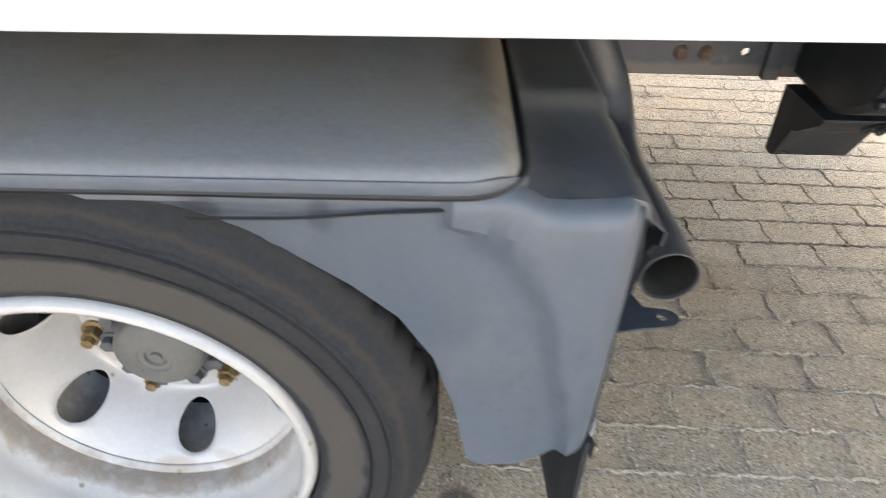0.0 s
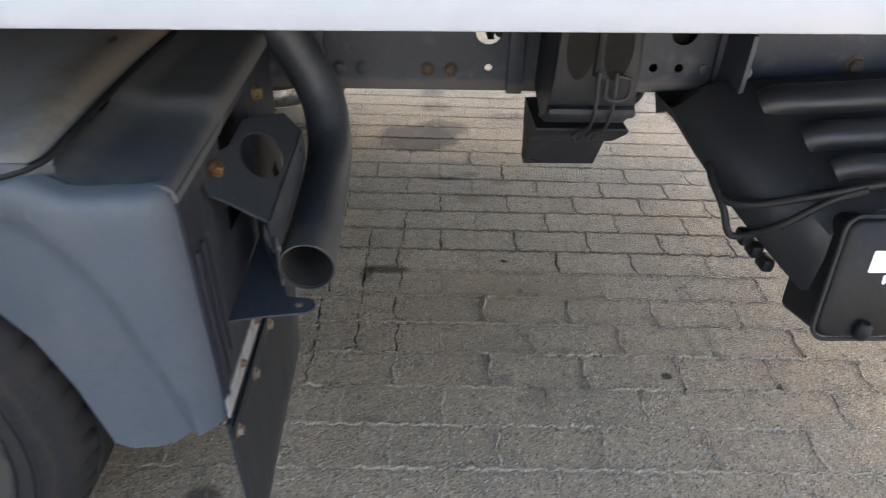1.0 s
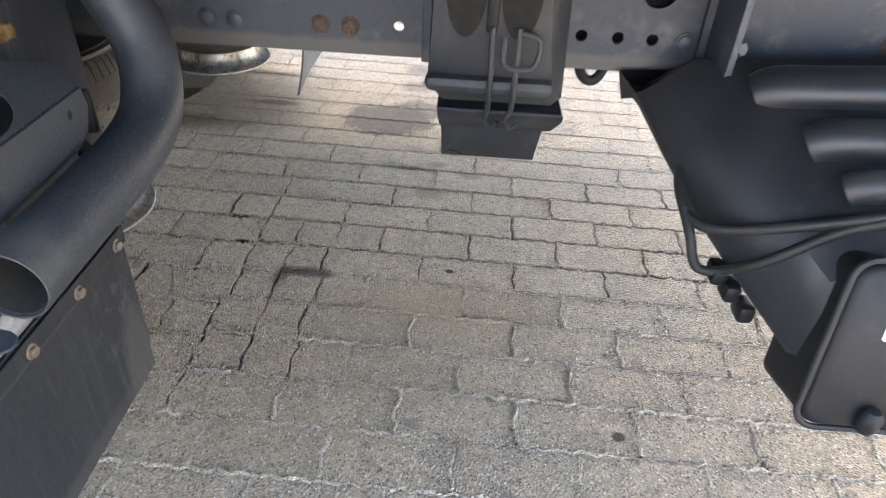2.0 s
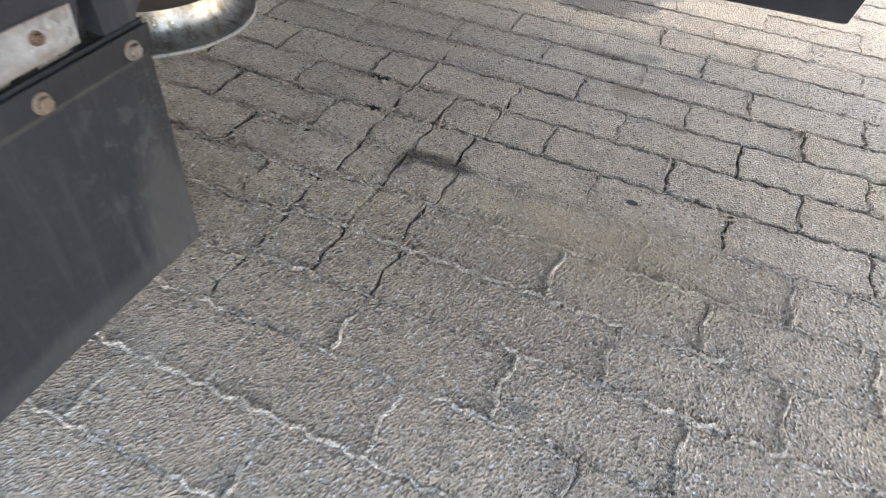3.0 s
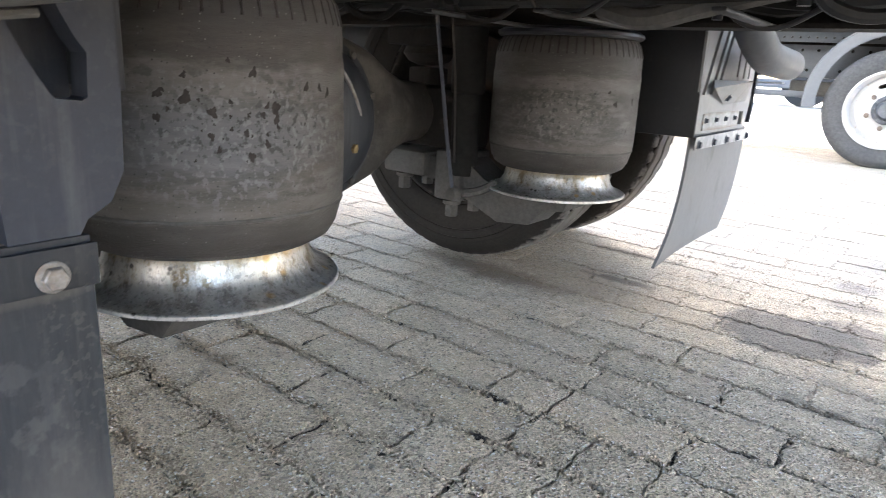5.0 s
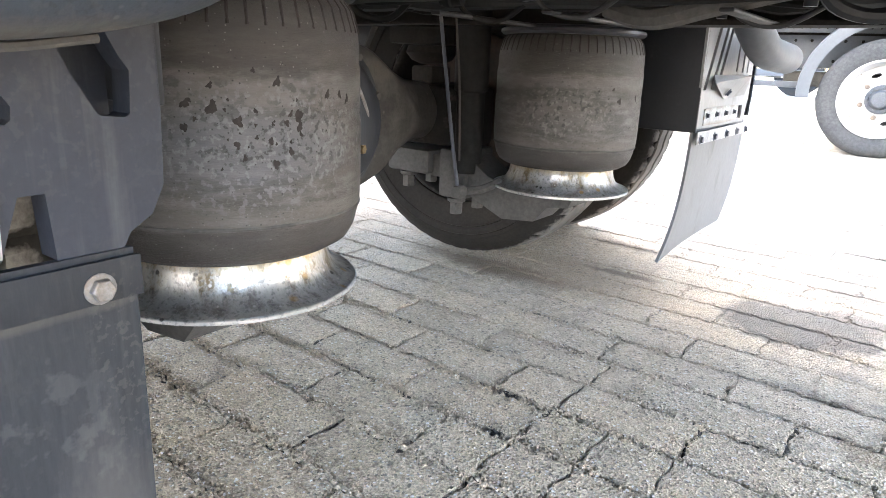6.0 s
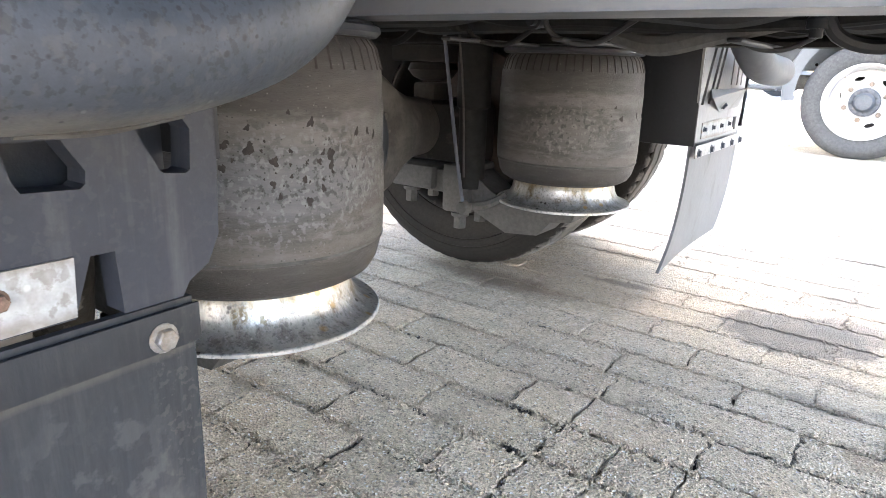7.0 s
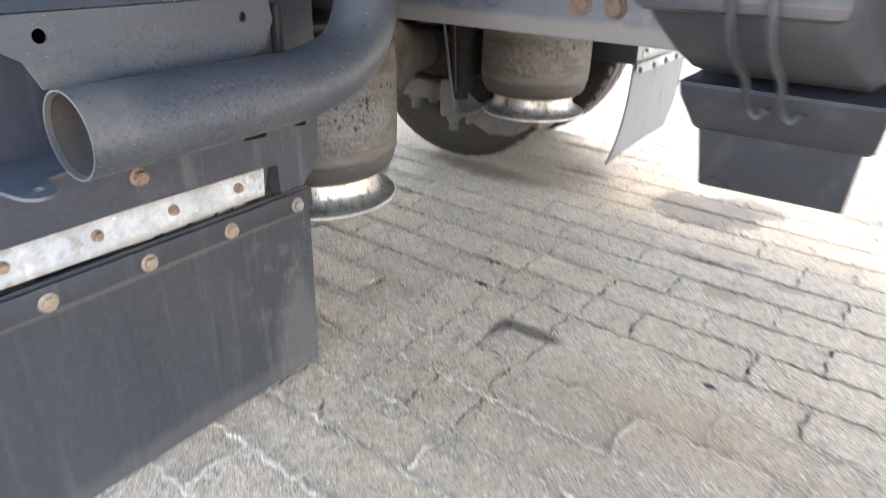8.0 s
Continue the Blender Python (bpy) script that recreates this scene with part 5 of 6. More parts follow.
for y, x0, zb, zt in ((1.648, 1.160, 0.540, 0.565), (1.60, 1.180, 0.525, 0.60), (1.54, 1.212, 0.480, 0.595), (1.46, 1.250, 0.432, 0.555), (1.40, 1.288, 0.392, 0.535), (1.33, 1.334, 0.350, 0.520), (1.29, 1.352, 0.335, 0.505), (1.262, 1.366, 0.322, 0.40)):
    secs.append([(x0, y, zb + 0.02), (x0 + 0.008, y, zb), (1.95, y, zb - 0.06), (1.95, y, zt + 0.05), (x0 + 0.075, y, zt), (x0 + 0.012, y, zt - 0.05)])
loft(bm, secs)
lift = part("tail_lift", bm, M_GLOSS, truck, "black tail lift arm with pressed ribs, cables and control box")
part("side_web", boxes((1.268, 1.95, 1.650, 1.661, 0.545, 0.80), bevel=0.003), M_STEEL, lift)
for x0, y, z0, r in ((1.325, 1.530, 0.588, 0.034), (1.368, 1.440, 0.563, 0.028), (1.388, 1.365, 0.543, 0.021)):
    bm = bmesh.new()
    tube(bm, [(x0, y + 0.005, z0 - 0.014), (x0 + 0.02, y, z0 - 0.002), (x0 + 0.10, y - 0.003, z0 + 0.004), (x0 + 0.30, y - 0.006, z0 + 0.02), (x0 + 0.60, y - 0.01, z0 + 0.045)], r, n=18, per=5)
    part("pressed_rib", bm, M_GLOSS, lift)
part("mount_bracket", boxes((1.278, 1.288, 1.55, 1.649, 0.525, 0.70), (1.288, 1.345, 1.595, 1.649, 0.525, 0.534), bevel=0.002), M_STEEL, lift)
bolt(lift, (1.312, 1.618, 0.534), (0, -0.6, 0.8), 0.011, 0.018, M_BOLT, "rusty bolt")
bolt(lift, (1.296, 1.600, 0.618), (0.5, -0.8, 0.2), 0.010, 0.020, M_BOLT)
bolt(lift, (1.545, 1.650, 0.620), (0, -1, 0), 0.014, 0.012, M_DARKRUST)
part("cable", tube(bmesh.new(), [(1.236, 1.50, 0.478), (1.232, 1.46, 0.462), (1.240, 1.42, 0.448), (1.27, 1.385, 0.456), (1.34, 1.345, 0.494), (1.42, 1.310, 0.538), (1.50, 1.295, 0.562), (1.62, 1.29, 0.60)], 0.0075, n=10), M_CABLE, lift, "black control cable")
part("cable_loop", tube(bmesh.new(), [(1.232, 1.435, 0.455), (1.240, 1.405, 0.43), (1.250, 1.395, 0.398), (1.264, 1.392, 0.386), (1.285, 1.380, 0.396), (1.315, 1.345, 0.440), (1.37, 1.325, 0.500), (1.41, 1.308, 0.530)], 0.0068, n=10), M_CABLE, lift)
part("hose_loop", tube(bmesh.new(), [(1.095, 1.72, 0.61), (1.101, 1.69, 0.565), (1.112, 1.672, 0.538), (1.130, 1.668, 0.535), (1.146, 1.684, 0.556), (1.152, 1.71, 0.60)], 0.008, n=10), M_CABLE, lift)
for x, z in ((1.284, 0.385), (1.30, 0.37), (1.318, 0.352)):
    part("clamp_foot", boxes((x - 0.010, x + 0.012, 1.44 - (x - 1.22), 1.475 - (x - 1.22), z - 0.014, z + 0.012), bevel=0.006), M_BLACK, lift)
for x in (1.455, 1.478):
    part("cable_tie", boxes((x, x + 0.006, 1.29, 1.318, 0.506 + (x - 1.455) * 0.2, 0.532 + (x - 1.455) * 0.2), bevel=0.002), M_BLACK, lift)
# control box: leaning lid with rounded corners
LX0, LX1 = 1.354, 1.80
cm = basis((LX0, 1.222, 0.296), (1, 0, 0), (0, 0.045, 0.175))
hh = 0.209


def rounded(x0, x1, y0, y1, r, lean=0.0, n=6):
    out = []
    for cx, cy, a0 in ((x1 - r, y0 + r, -90), (x1 - r, y1 - r, 0), (x0 + r + lean, y1 - r, 90), (x0 + r, y0 + r, 180)):
        for i in range(n + 1):
            a = radians(a0 + 90 * i / n)
            out.append((cx + r * math.cos(a), cy + r * math.sin(a)))
    return out


bm = bmesh.new()
rings = []
for inset, h in ((0.0, -0.10), (0.0, 0.0), (0.002, 0.006), (0.007, 0.010)):
    rings.append([cm @ Vector((x, y, h)) for x, y in rounded(inset, LX1 - LX0 - inset, inset, hh - inset, 0.024, 0.016)])
loft(bm, rings)
cbox = part("control_box", bm, M_BLACK, lift, "black plastic control box lid with white lettering")
bm = bmesh.new()
pts = [cm @ Vector((x, y, 0.004)) for x, y in rounded(-0.004, LX1 - LX0 + 0.004, -0.004, hh + 0.004, 0.026, 0.016)]
tube(bm, pts + pts[:1], 0.004, n=8, per=0)
part("lid_seal", bm, M_CABLE, cbox)
bm = bmesh.new()
lathe(bm, [(0.0, -0.012), (0.010, -0.010), (0.014, 0.0), (0.013, 0.014), (0.008, 0.022), (0.0, 0.023)], cm @ Vector((0.075, 0.012, 0.014)), "z", 16)
part("latch", bm, M_BLACK, cbox)


for x, w, y0, y1 in ((0.062, 0.036, 0.119, 0.157), (0.102, 0.024, 0.119, 0.157), (0.132, 0.008, 0.149, 0.157), (0.146, 0.008, 0.149, 0.157), (0.136, 0.026, 0.119, 0.145), (0.170, 0.024, 0.119, 0.157)):
    bm = bmesh.new()
    sheet(bm, rounded(x, x + w, y0, y1, 0.0035, 0.003, 3), [], 0.0006, cm @ Matrix.Translation((0, 0, 0.0103)))
    part("logo_mark", bm, M_LETTER, cbox)
for i in range(9):
    bm = bmesh.new()
    x = 0.090 + 0.0088 * i
    sheet(bm, rounded(x, x + 0.0062, 0.099 - (0.004 if i == 3 else 0), 0.110 + (0.005 if i in (0, 5, 6, 7, 8) else 0), 0.002, 0.0, 2), [], 0.0006, cm @ Matrix.Translation((0, 0, 0.0103)))
    part("print_bar", bm, M_LETTER, cbox)
settle(truck, PARKED)

# ---- the other truck, parked alongside ----
OX, OY, OZ = 0.447, 6.06, 0.352
other = thing("flatbed_truck", OX, OY + 1.0, 0, "grey truck chassis with silver wheel, parked alongside on paving", "truck")
bm = bmesh.new()
lathe(bm, [(0.228, 0.02), (0.245, 0.010), (0.30, 0.0), (0.33, 0.008), (0.35, 0.025), (0.358, 0.045), (0.36, 0.12), (0.358, 0.19), (0.33, 0.22), (0.228, 0.20)], (OX, OY, OZ), "y", 72)
ow = part("wheel", bm, M_DUSTRUB, other, "grey dusty tyre on a silver steel rim")
bm = bmesh.new()
lathe(bm, [(0.228, 0.012), (0.236, 0.004), (0.226, 0.002), (0.214, 0.012), (0.205, 0.04), (0.20, 0.06), (0.17, 0.045)], (OX, OY, OZ), "y", 64)
part("rim", bm, M_RIM, ow)
bm = bmesh.new()
slots = []
for i in range(6):
    a = radians(50 + 60 * i)
    slots.append(ellipse(OX + 0.148 * math.cos(a), OZ + 0.148 * math.sin(a), 0.013, 0.029, 14, a))
sheet(bm, ellipse(OX, OZ, 0.172, n=64), slots, 0.006, XZ(OY + 0.05))
part("disc", bm, M_RIM, ow)
bm = bmesh.new()
lathe(bm, [(0.0, -0.02), (0.045, -0.018), (0.055, -0.005), (0.06, 0.01), (0.085, 0.012), (0.088, 0.044)], (OX, OY, OZ), "y", 32)
part("hub", bm, M_DARKHUB, ow)
for i in range(6):
    a = radians(20 + 60 * i)
    bolt(ow, (OX + 0.1125 * math.cos(a), OY + 0.044, OZ + 0.1125 * math.sin(a)), (0, -1, 0), 0.011, 0.022, M_OCHRE)
for i in range(12):
    a = radians(30 * i)
    bolt(ow, (OX + 0.072 * math.cos(a), OY + 0.012, OZ + 0.072 * math.sin(a)), (0, -1, 0), 0.009, 0.012, M_DARKHUB)
bm = bmesh.new()
lathe(bm, [(0.0, 0.0), (0.30, 0.0), (0.36, 0.04), (0.36, 0.18), (0.30, 0.22), (0.0, 0.22)], (OX, OY + 2.1, OZ), "y", 48)
part("wheel", bm, M_RUBBER, other)
bm = bmesh.new()
rows = []
for i in range(25):
    a = radians(-8 + 196 * i / 24)
    rows.append([(OX + r * math.cos(a), OY + y, OZ + 0.045 + r * math.sin(a) * 1.0) for y, r in ((0.0, 0.395), (-0.005, 0.43), (-0.005, 0.468), (0.01, 0.475), (0.25, 0.475))])
skin(bm, rows, 0.006)
part("fender", bm, M_FENDER, other, "grey plastic wheel fender")
bm = bmesh.new()
holes = [ellipse(-2.6 + 0.05 * i, 0.775, 0.007, n=6) for i in range(120)]
sheet(bm, [(-3.2, 0.745), (4.5, 0.745), (4.5, 0.897), (-3.2, 0.897)], holes, 0.008, XZ(6.30))
part("side_profile", bm, M_FARRAIL, other, "grey perforated side profile")
bm = bmesh.new()
holes = [ellipse(-1.5 + 0.05 * i, 0.70 if i % 2 else 0.57, 0.011, n=8) for i in range(90)]
sheet(bm, [(-3.2, 0.53), (4.5, 0.53), (4.5, 0.735), (-3.2, 0.735)], holes, 0.008, XZ(6.44))
part("frame_rail", bm, M_FARRAIL, other, "blue-grey perforated frame rail")
part("frame_rail", boxes((-3.2, 4.5, 7.5, 7.57, 0.53, 0.735)), M_FARRAIL, other)
# dark panel added behind the holes for the shade under the bed
part("shade_panel", boxes((-3.2, 4.5, 6.56, 6.58, 0.535, 0.898)), M_SHADEGRIME, other)
part("load_bed", boxes((-3.4, 4.6, 5.95, 8.5, 0.90, 1.04)), M_FARRAIL, other, "grey load bed")
# unseen box; its height is set to shade the lane between the trucks
part("cargo_body", boxes((-3.4, 4.6, 5.97, 8.48, 1.0402, 3.7)), M_WHITE, other, "white cargo box")
for i in range(9):
    x = -2.9 + i * 0.85
    part("cross_bearer", boxes((x, x + 0.09, 6.0, 8.45, 0.845, 0.899)), M_WOOD if i % 2 else M_FARRAIL, other)
part("axle_beam", boxes((OX - 0.07, OX + 0.07, OY + 0.25, OY + 2.1, 0.28, 0.42), bevel=0.02), M_AXLE, other)
part("suspension", boxes((-0.2, 1.0, 6.50, 6.62, 0.40, 0.50), (0.93, 1.02, 6.40, 6.62, 0.22, 0.54), bevel=0.01), M_AXLE, other)
part("step_beam", boxes((-1.4, -0.02, 6.15, 6.25, 0.39, 0.43), bevel=0.006), M_FARRAIL, other)
bm = bmesh.new()
lathe(bm, [(0.0, 0.0), (0.12, 0.0), (0.13, 0.02), (0.13, 0.6), (0.0, 0.62)], (1.12, 6.7, 0.42), "y", 28)
part("air_tank", bm, M_DARKHUB, other, "dark cylindrical air tank")
part("air_hose", tube(bmesh.new(), [(1.02, 6.35, 0.50), (1.10, 6.32, 0.47), (1.2, 6.32, 0.49), (1.24, 6.30, 0.44), (1.32, 6.25, 0.41)], 0.014, n=8), M_FLAPGREY, other)
bm = bmesh.new()
skin(bm, [[(0.965 + 0.02 * math.sin(3 * t), y, 0.45 - 0.30 * t) for y in (6.10, 6.2, 6.3)] for t in (0, 0.25, 0.5, 0.75, 1)], 0.006)
part("mud_flap", bm, M_FLAPGREY, other)
part("clutter_bracket", boxes((0.99, 1.13, 6.285, 6.298, 0.72, 0.83), bevel=0.003), M_GALV, other)
settle(other)
CH = -0.055
chock2 = thing("wheel_chock", 1.45 + CH, 6.2, 0.41, "orange plastic wheel chock hung on the truck frame", "wheel chock")
bm = bmesh.new()
sheet(bm, [(1.345 + CH, 0.43), (1.555 + CH, 0.43), (1.545 + CH, 0.72), (1.352 + CH, 0.71)], [ellipse(1.425 + CH, 0.60, 0.017, 0.04, 14), ellipse(1.475 + CH, 0.60, 0.017, 0.04, 14)], 0.10, XZ(6.30))
part("front", bm, M_ORANGE, chock2)
part("foot", boxes((1.33 + CH, 1.53 + CH, 6.17, 6.36, 0.405, 0.4295), bevel=0.004), M_ORANGE, chock2)
settle(chock2)

# ---- farther vehicles ----
lorry = thing("lorry", 4, 17, 0, "blue lorry far across the sunlit yard", "truck")
part("cab", boxes((2.2, 4.4, 16, 18.3, 0.32, 2.9), bevel=0.12), M_BLUE, lorry)
part("box", boxes((4.5, 10, 16, 18.4, 0.5, 3.4), bevel=0.03), M_BLUE, lorry)
for x in (3.2, 8.6):
    bm = bmesh.new()
    lathe(bm, [(0.0, 0.0), (0.3, 0.0), (0.45, 0.05), (0.45, 0.3), (0.0, 0.3)], (x, 15.9, 0.45), "y", 32)
    part("wheel", bm, M_RUBBER, lorry)
settle(lorry)
trailer = thing("trailer", -5, 18, 0, "long blue trailer far across the sunlit yard", "trailer")
part("box", boxes((-10, -1.0, 17, 19.4, 0.62, 3.5), bevel=0.03), M_BLUE, trailer)
part("side_guard", boxes((-9.5, -1.2, 16.98, 17.04, 0.36, 0.54), bevel=0.01), M_FARRAIL, trailer)
for x in (-8.6, -7.2, -2.0):
    bm = bmesh.new()
    lathe(bm, [(0.0, 0.0), (0.3, 0.0), (0.48, 0.05), (0.48, 0.3), (0.0, 0.3)], (x, 17.0, 0.48), "y", 32)
    part("wheel", bm, M_RUBBER, trailer)
settle(trailer)

# ---- unseen pale wall, added behind the near side to bounce sunlight ----
wall = tagged(part("bounce_wall", boxes((-60, 60, -26.3, -26, -0.2, 6.5)), M_WALL), "long pale unseen wall, added to bounce sunlight", "wall", kind="structure")

# ---- ground ----
bm = bmesh.new()
# sand fills the joints beside the truck and is washed out of them under it
skin(bm, [[(x, y, z) for x in (-1500, -20, 20, 1500)] for y, z in ((-1500, -0.0030), (-20, -0.0030), (1.40, -0.0030), (1.60, -0.0070), (1.95, -0.0120), (2.5, -0.0120), (3.0, -0.0035), (20, -0.0030), (1500, -0.0030))])
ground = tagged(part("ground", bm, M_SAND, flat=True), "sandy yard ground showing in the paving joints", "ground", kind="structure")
pavement = tagged(new("pavement"), "grey-beige interlocking concrete block paving with sandy joints", "pavement", kind="structure")
L, W = 0.21, 0.1032
random.seed(11)


def zig(u, period, amp):
    """A soft zigzag along an edge."""
    t = (u / period) % 1.0
    return amp * (4 * abs(t - 0.5) - 1)


def bareness(x, y):
    """How far the sand is washed out of the joints: most under the axle, less towards the open yard."""
    left = max(0.0, min(1.0, (0.75 - x) / 0.3))
    return max(0.0, min(1.0, (y + 0.20 * left - 1.45) / 0.35)) * max(0.2, min(1.0, (2.75 - y) / 0.5)) * (0.55 + 0.45 * left)


def block_points(x0, x1, y0, y1, fine):
    """The outline of one block between two cross joints: a soft zigzag where sand holds it, chipped where the sand is gone."""
    bare = bareness((x0 + x1) / 2, y0)
    long, joint, amp, wob = 0.0060 + 0.0018 * bare, 0.0035 - 0.0008 * bare, 0.0032, 0.0006 + 0.0022 * bare
    far = max(0.0, min(1.0, (y0 - 2.2) / 0.3))
    long, joint = long * (1 - 0.25 * far), joint * random.uniform(0.6, 1.3) * (1 - 0.75 * far)
    top, low = [], []
    steps = max(2, round((x1 - x0) / (0.00656 if fine else 0.01312)))
    for i in range(steps + 1):
        x = x0 + joint / 2 + (x1 - x0 - joint) * i / steps
        top.append((x, y1 - long / 2 + zig(x, 0.042, amp) + zig(x + 0.011, 0.02625, 0.0014)))
        low.append((x, y0 + long / 2 + zig(x, 0.042, amp) + zig(x + 0.011, 0.02625, 0.0014)))
    at = ((0.004, 0.2), (-0.002, 0.35), (-0.004, 0.5), (0.001, 0.65), (0.004, 0.8)) if fine else ((0.004, 0.25), (-0.003, 0.5), (0.003, 0.75))
    ends = lambda x: [(x + dx * (1 - 0.4 * bare), y0 + f * (y1 - y0)) for dx, f in at]
    ring = low + ends(x1 - joint / 2) + top[::-1] + ends(x0 + joint / 2)[::-1]
    cx, cy = (x0 + x1) / 2, (y0 + y1) / 2
    out = []
    for x, y in ring:
        chip = random.uniform(0.02, 0.06) if random.random() < 0.07 * bare else 0.0
        out.append((x + (cx - x) * chip * 0.5 + random.uniform(-wob, wob), y + (cy - y) * chip * 1.6 + random.uniform(-wob, wob)))
    return out


def block_mesh(verts, faces, ring, z, tilt):
    bare = bareness(*ring[0])
    cx, cy = sum(p[0] for p in ring) / len(ring), sum(p[1] for p in ring) / len(ring)
    o, n = len(verts), len(ring)
    for k, (shrink, dz) in enumerate(((0.0, 0.0), (0.0006, -0.0010 - 0.0010 * bare), (-0.0004, -0.013))):
        for x, y in ring:
            if k == 0:
                shrink = random.uniform(0.0018, 0.0030) + bare * random.uniform(-0.0004, 0.0028)
            dx, dy = x - cx, y - cy
            d = math.hypot(dx, dy) or 1
            verts.append((x - dx / d * shrink, y - dy / d * shrink, z + dz + (tilt[0] * dx + tilt[1] * dy if k < 2 else 0)))
    verts.append((cx, cy, z + random.uniform(-0.0003, 0.0006)))
    for i in range(n):
        j = (i + 1) % n
        faces.append((o + 3 * n, o + i, o + j))
        faces.append((o + n + i, o + n + j, o + j, o + i))
        faces.append((o + 2 * n + i, o + 2 * n + j, o + n + j, o + n + i))


rest_v, rest_f = [], []
near_blocks = 0
SEAM = 0.457  # two lays meet here under the truck


def lay_block(x0, x1, y0, y1):
    global near_blocks
    near = -0.30 < x0 < 1.62 and 1.0 < y0 < 3.2
    ring = block_points(x0 + random.uniform(-0.002, 0.002), x1, y0, y1, near)
    z = max(-0.0012, min(0.0020, random.gauss(0, 0.0010)))
    even = 0.25 if y0 < 1.65 else 1.0
    z, tilt = z * even, (random.gauss(0, 0.006) * even, random.gauss(0, 0.008) * even)
    if near and near_blocks < 300:
        v, f = [], []
        block_mesh(v, f, ring, z, tilt)
        me = bpy.data.meshes.new("block")
        me.from_pydata(v, [], f)
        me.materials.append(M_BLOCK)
        ob = new("block", me)
        ob.parent = pavement
        near_blocks += 1
    else:
        block_mesh(rest_v, rest_f, ring, z, tilt)


for row in range(-34, 78):
    y0 = 1.4 + row * W
    phase = 0.6417 if row % 2 == 0 else 0.5367
    cuts = [phase + L * i for i in range(-24, 24)]
    if 0 <= row <= 7:
        seam = SEAM + random.uniform(-0.007, 0.007)
        right = [c for c in cuts if c > SEAM + 0.10]
        if 1 <= row <= 5:  # narrow cut pieces along the seam
            right = [0.546, 0.629 + 0.012 * (row % 2)] + [c for c in right if c > 0.69]
        for x0, x1 in zip([seam] + right, right):
            lay_block(x0, x1, y0, y0 + W)
        first = 0.457 if row % 2 else 0.357
        left = sorted({seam, *(c for c in (first - L * i for i in range(0, 22)) if c < SEAM - 0.04)})
        slip = lambda r: 0.016 * min(1.0, max(0.0, (8 - r) / 5))  # the left lay runs a little behind
        ya = y0 - slip(row) if row else y0
        for x0, x1 in zip(left, left[1:]):
            lay_block(x0, x1, ya, y0 + W - slip(row + 1))
    else:
        for x0, x1 in zip(cuts, cuts[1:]):
            lay_block(x0, x1, y0, y0 + W)
me = bpy.data.meshes.new("block_field")
me.from_pydata(rest_v, [], rest_f)
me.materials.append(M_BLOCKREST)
ob = new("block_field", me)
ob.parent = pavement
tagged(ob, kind="stuff")

# uneven dirt left in the bare joints, and crumbs of stone along them
rng = np.random.default_rng(4)
gx, gy = np.arange(-0.45, 1.75, 0.0065), np.arange(1.40, 3.35, 0.0065)
hills = np.zeros((len(gy), len(gx)))
for cell, weight in ((5, 0.40), (2, 0.35), (14, 0.45)):  # smooth value noise at three sizes
    base = rng.random((len(gy) // cell + 3, len(gx) // cell + 3))
    u, v = np.arange(len(gy)) / cell, np.arange(len(gx)) / cell
    iu, iv = u.astype(int), v.astype(int)
    fu, fv = (u - iu)[:, None], (v - iv)[None, :]
    fu, fv = fu * fu * (3 - 2 * fu), fv * fv * (3 - 2 * fv)
    a, b = base[np.ix_(iu, iv)], base[np.ix_(iu, iv + 1)]
    c, d = base[np.ix_(iu + 1, iv)], base[np.ix_(iu + 1, iv + 1)]
    hills += weight * ((a * (1 - fv) + b * fv) * (1 - fu) + (c * (1 - fv) + d * fv) * fu)
fx, fy = np.meshgrid(gx, gy)
left = np.clip((0.75 - fx) / 0.3, 0, 1)
wash = np.clip((fy + 0.20 * left - 1.50) / 0.30, 0, 1) * np.clip((2.75 - fy) / 0.5, 0.1, 1) * (0.5 + 0.5 * left)
level = np.minimum(-0.0018 - 0.0004 * wash, -0.0028 - 0.0082 * wash + (0.002 + 0.034 * wash) * (hills - 0.6))
nx = len(gx)
fill_v = np.stack([fx.ravel(), fy.ravel(), level.ravel()], axis=1).tolist()
fill_f = [(r * nx + q, r * nx + q + 1, (r + 1) * nx + q + 1, (r + 1) * nx + q) for r in range(len(gy) - 1) for q in range(nx - 1)]
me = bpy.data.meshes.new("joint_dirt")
me.from_pydata(fill_v, [], fill_f)
me.shade_smooth()
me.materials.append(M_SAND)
ob = new("joint_dirt", me)
ob.parent = pavement
tagged(ob, kind="stuff")
random.seed(23)
grit_v, grit_f = [], []
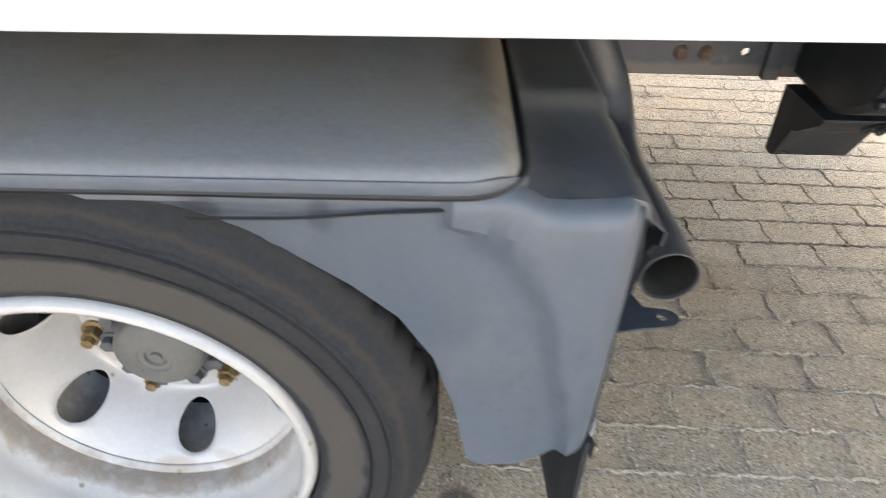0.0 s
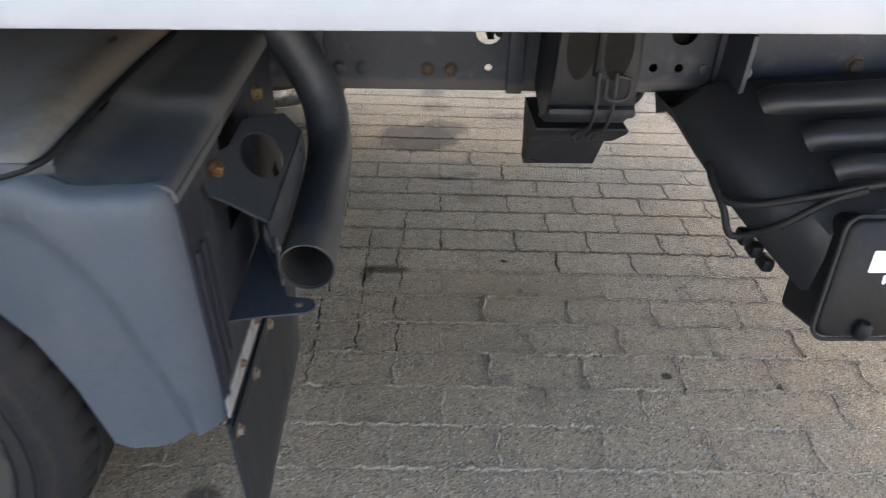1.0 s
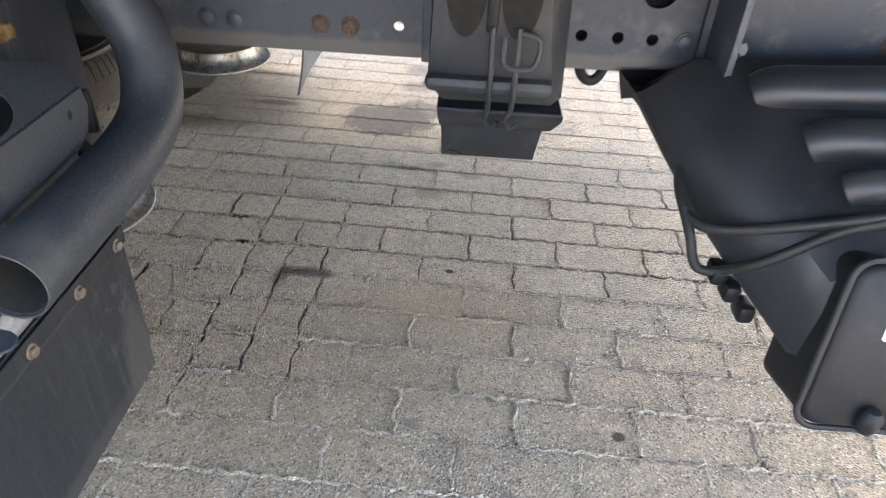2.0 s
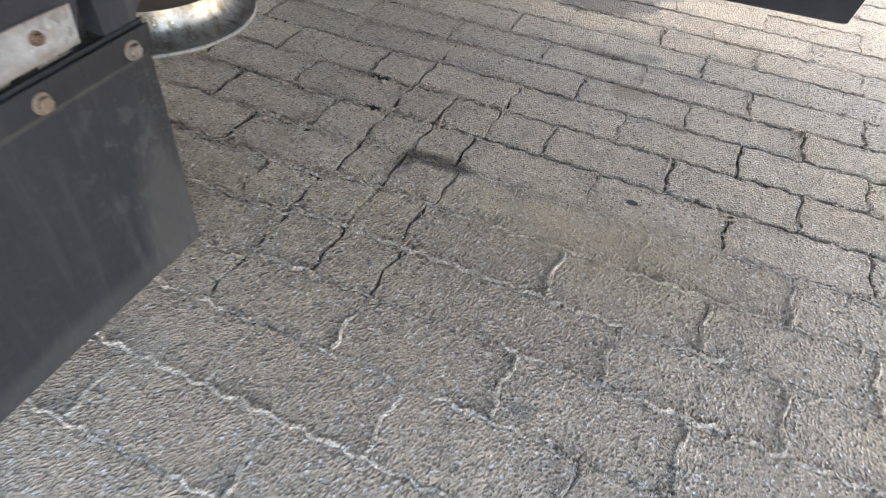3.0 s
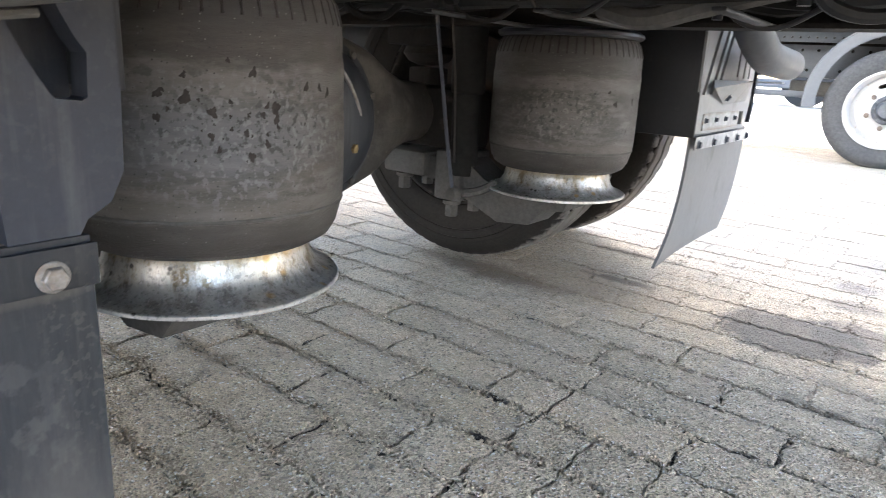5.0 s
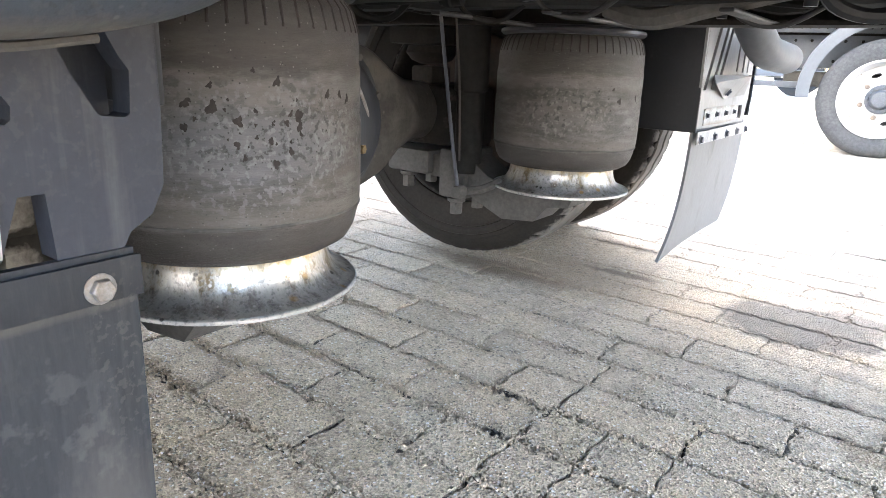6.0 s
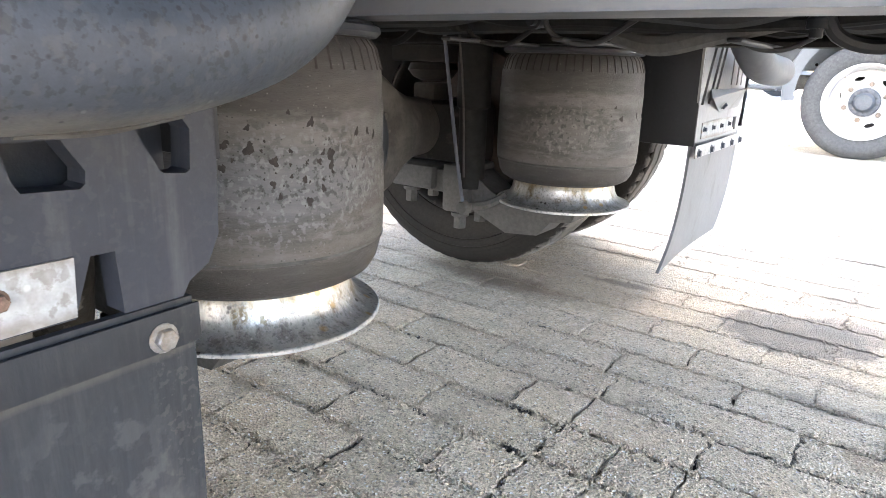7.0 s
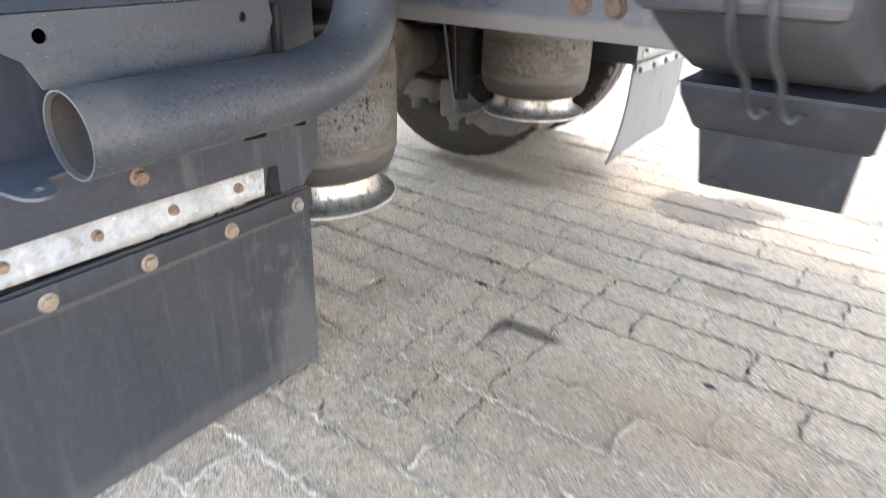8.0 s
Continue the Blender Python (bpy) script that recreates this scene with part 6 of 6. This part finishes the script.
for q in range(26000):
    under = q % 10 < 3  # thickest under the axle
    row = random.randint(1, 9) if under else random.randint(0, 18)
    if random.random() < 0.72:
        x, y = random.uniform(-0.20, 0.62) if under else random.uniform(-0.40, 1.70), 1.4 + row * W + random.gauss(0, 0.006)
        y += zig(x, 0.042, 0.003) - (0.010 if x < SEAM and row < 10 else 0.0)
    elif random.random() < 0.6:
        x = 0.6417 + L * random.randint(-5, 5) - (0.105 if row % 2 else 0.0) + random.gauss(0, 0.006)
        y = 1.4 + (row + random.random()) * W
    else:
        x, y = (random.uniform(-0.2, 0.62), random.uniform(1.5, 2.4)) if under else (random.uniform(-0.4, 1.7), random.uniform(1.3, 3.2))
    r = min(0.0052, 0.0009 + random.expovariate(720 if under else 800))
    z = random.uniform(-0.008 if under else -0.003, 0.0010) + r * 0.3
    o, turn = len(grit_v), random.uniform(0, 6.28)
    for k in range(5):
        a = turn + k * 2 * math.pi / 5
        size = r * random.uniform(0.7, 1.3)
        grit_v.append((x + size * math.cos(a), y + size * math.sin(a), z - r * 0.2))
    grit_v += [(x, y, z + r * random.uniform(0.5, 0.9)), (x, y, z - r)]
    for k in range(5):
        grit_f += [(o + k, o + (k + 1) % 5, o + 5), (o + (k + 1) % 5, o + k, o + 6)]
me = bpy.data.meshes.new("joint_grit")
me.from_pydata(grit_v, [], grit_f)
me.materials.append(M_BLOCKREST)
ob = new("joint_grit", me)
ob.parent = pavement
tagged(ob, kind="stuff")

# beads of sand that stand in the joints beside the truck
random.seed(31)
bead_v, bead_f = [], []


def bead(points, across, base):
    """A low ridge along a joint, broken and uneven."""
    rows, full, aim = [], 1.0, 1.0
    for (x, y), (ux, uy) in zip(points, across):
        if random.random() < 0.14:
            aim = random.choice((0.0, 0.35, 0.8, 1.1, 1.25))
        full += (aim - full) * 0.35
        height = base * max(0.0, min(1.0, (1.84 - 0.22 * max(0.0, min(1.0, (0.75 - x) / 0.3)) - y) / 0.2))
        w, h = random.uniform(0.0028, 0.0047) * (0.6 + 0.45 * full), height * random.uniform(0.6, 1.25) * full - 0.0012 * (1 - min(1.0, full))
        o = len(bead_v)
        for q, z in ((-1.0, -0.0016), (-0.55, 0.65 * h), (0.1, h), (0.6, 0.55 * h), (1.0, -0.0016)):
            j = random.uniform(-0.0006, 0.0006)
            bead_v.append((x + ux * (q * w + j), y + uy * (q * w + j), z))
        rows.append(o)
    for a, b in zip(rows, rows[1:]):
        for i in range(4):
            bead_f.append((a + i, a + i + 1, b + i + 1, b + i))


wave = lambda f: float(np.interp(f, (0, 0.2, 0.35, 0.5, 0.65, 0.8, 1), (0.001, 0.004, -0.002, -0.004, 0.001, 0.004, 0.001)))
for row in range(-9, 5):
    y0 = 1.4 + row * W
    rise = 0.0031 if row < 0 else 0.0042
    for x_from, x_to, dy in ((-0.5, SEAM, -0.016 * min(1.0, max(0.0, (8 - row) / 5)) if row > 0 else 0.0), (SEAM, 1.9, 0.0)):
        xs = np.arange(x_from, x_to, 0.0055)
        bead([(x, y0 + dy + zig(x, 0.042, 0.0032) + zig(x + 0.011, 0.02625, 0.0014)) for x in xs], [(0, 1)] * len(xs), rise)
    phase = 0.6417 if row % 2 == 0 else 0.5367
    if row < 0:
        for i in range(-6, 7):
            ys = np.arange(y0 + 0.004, y0 + W - 0.004, 0.0055)
            bead([(phase + L * i + wave((y - y0) / W), y) for y in ys], [(1, 0)] * len(ys), rise)
    elif row < 4:
        for i in range(-1, 7):
            if phase + L * i > (0.69 if row else SEAM + 0.1):
                ys = np.arange(y0 + 0.004, y0 + W - 0.004, 0.0055)
                bead([(phase + L * i + wave((y - y0) / W), y) for y in ys], [(1, 0)] * len(ys), rise)
me = bpy.data.meshes.new("joint_bead")
me.from_pydata(bead_v, [], bead_f)
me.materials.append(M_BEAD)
ob = new("joint_bead", me)
ob.parent = pavement
tagged(ob, kind="stuff")
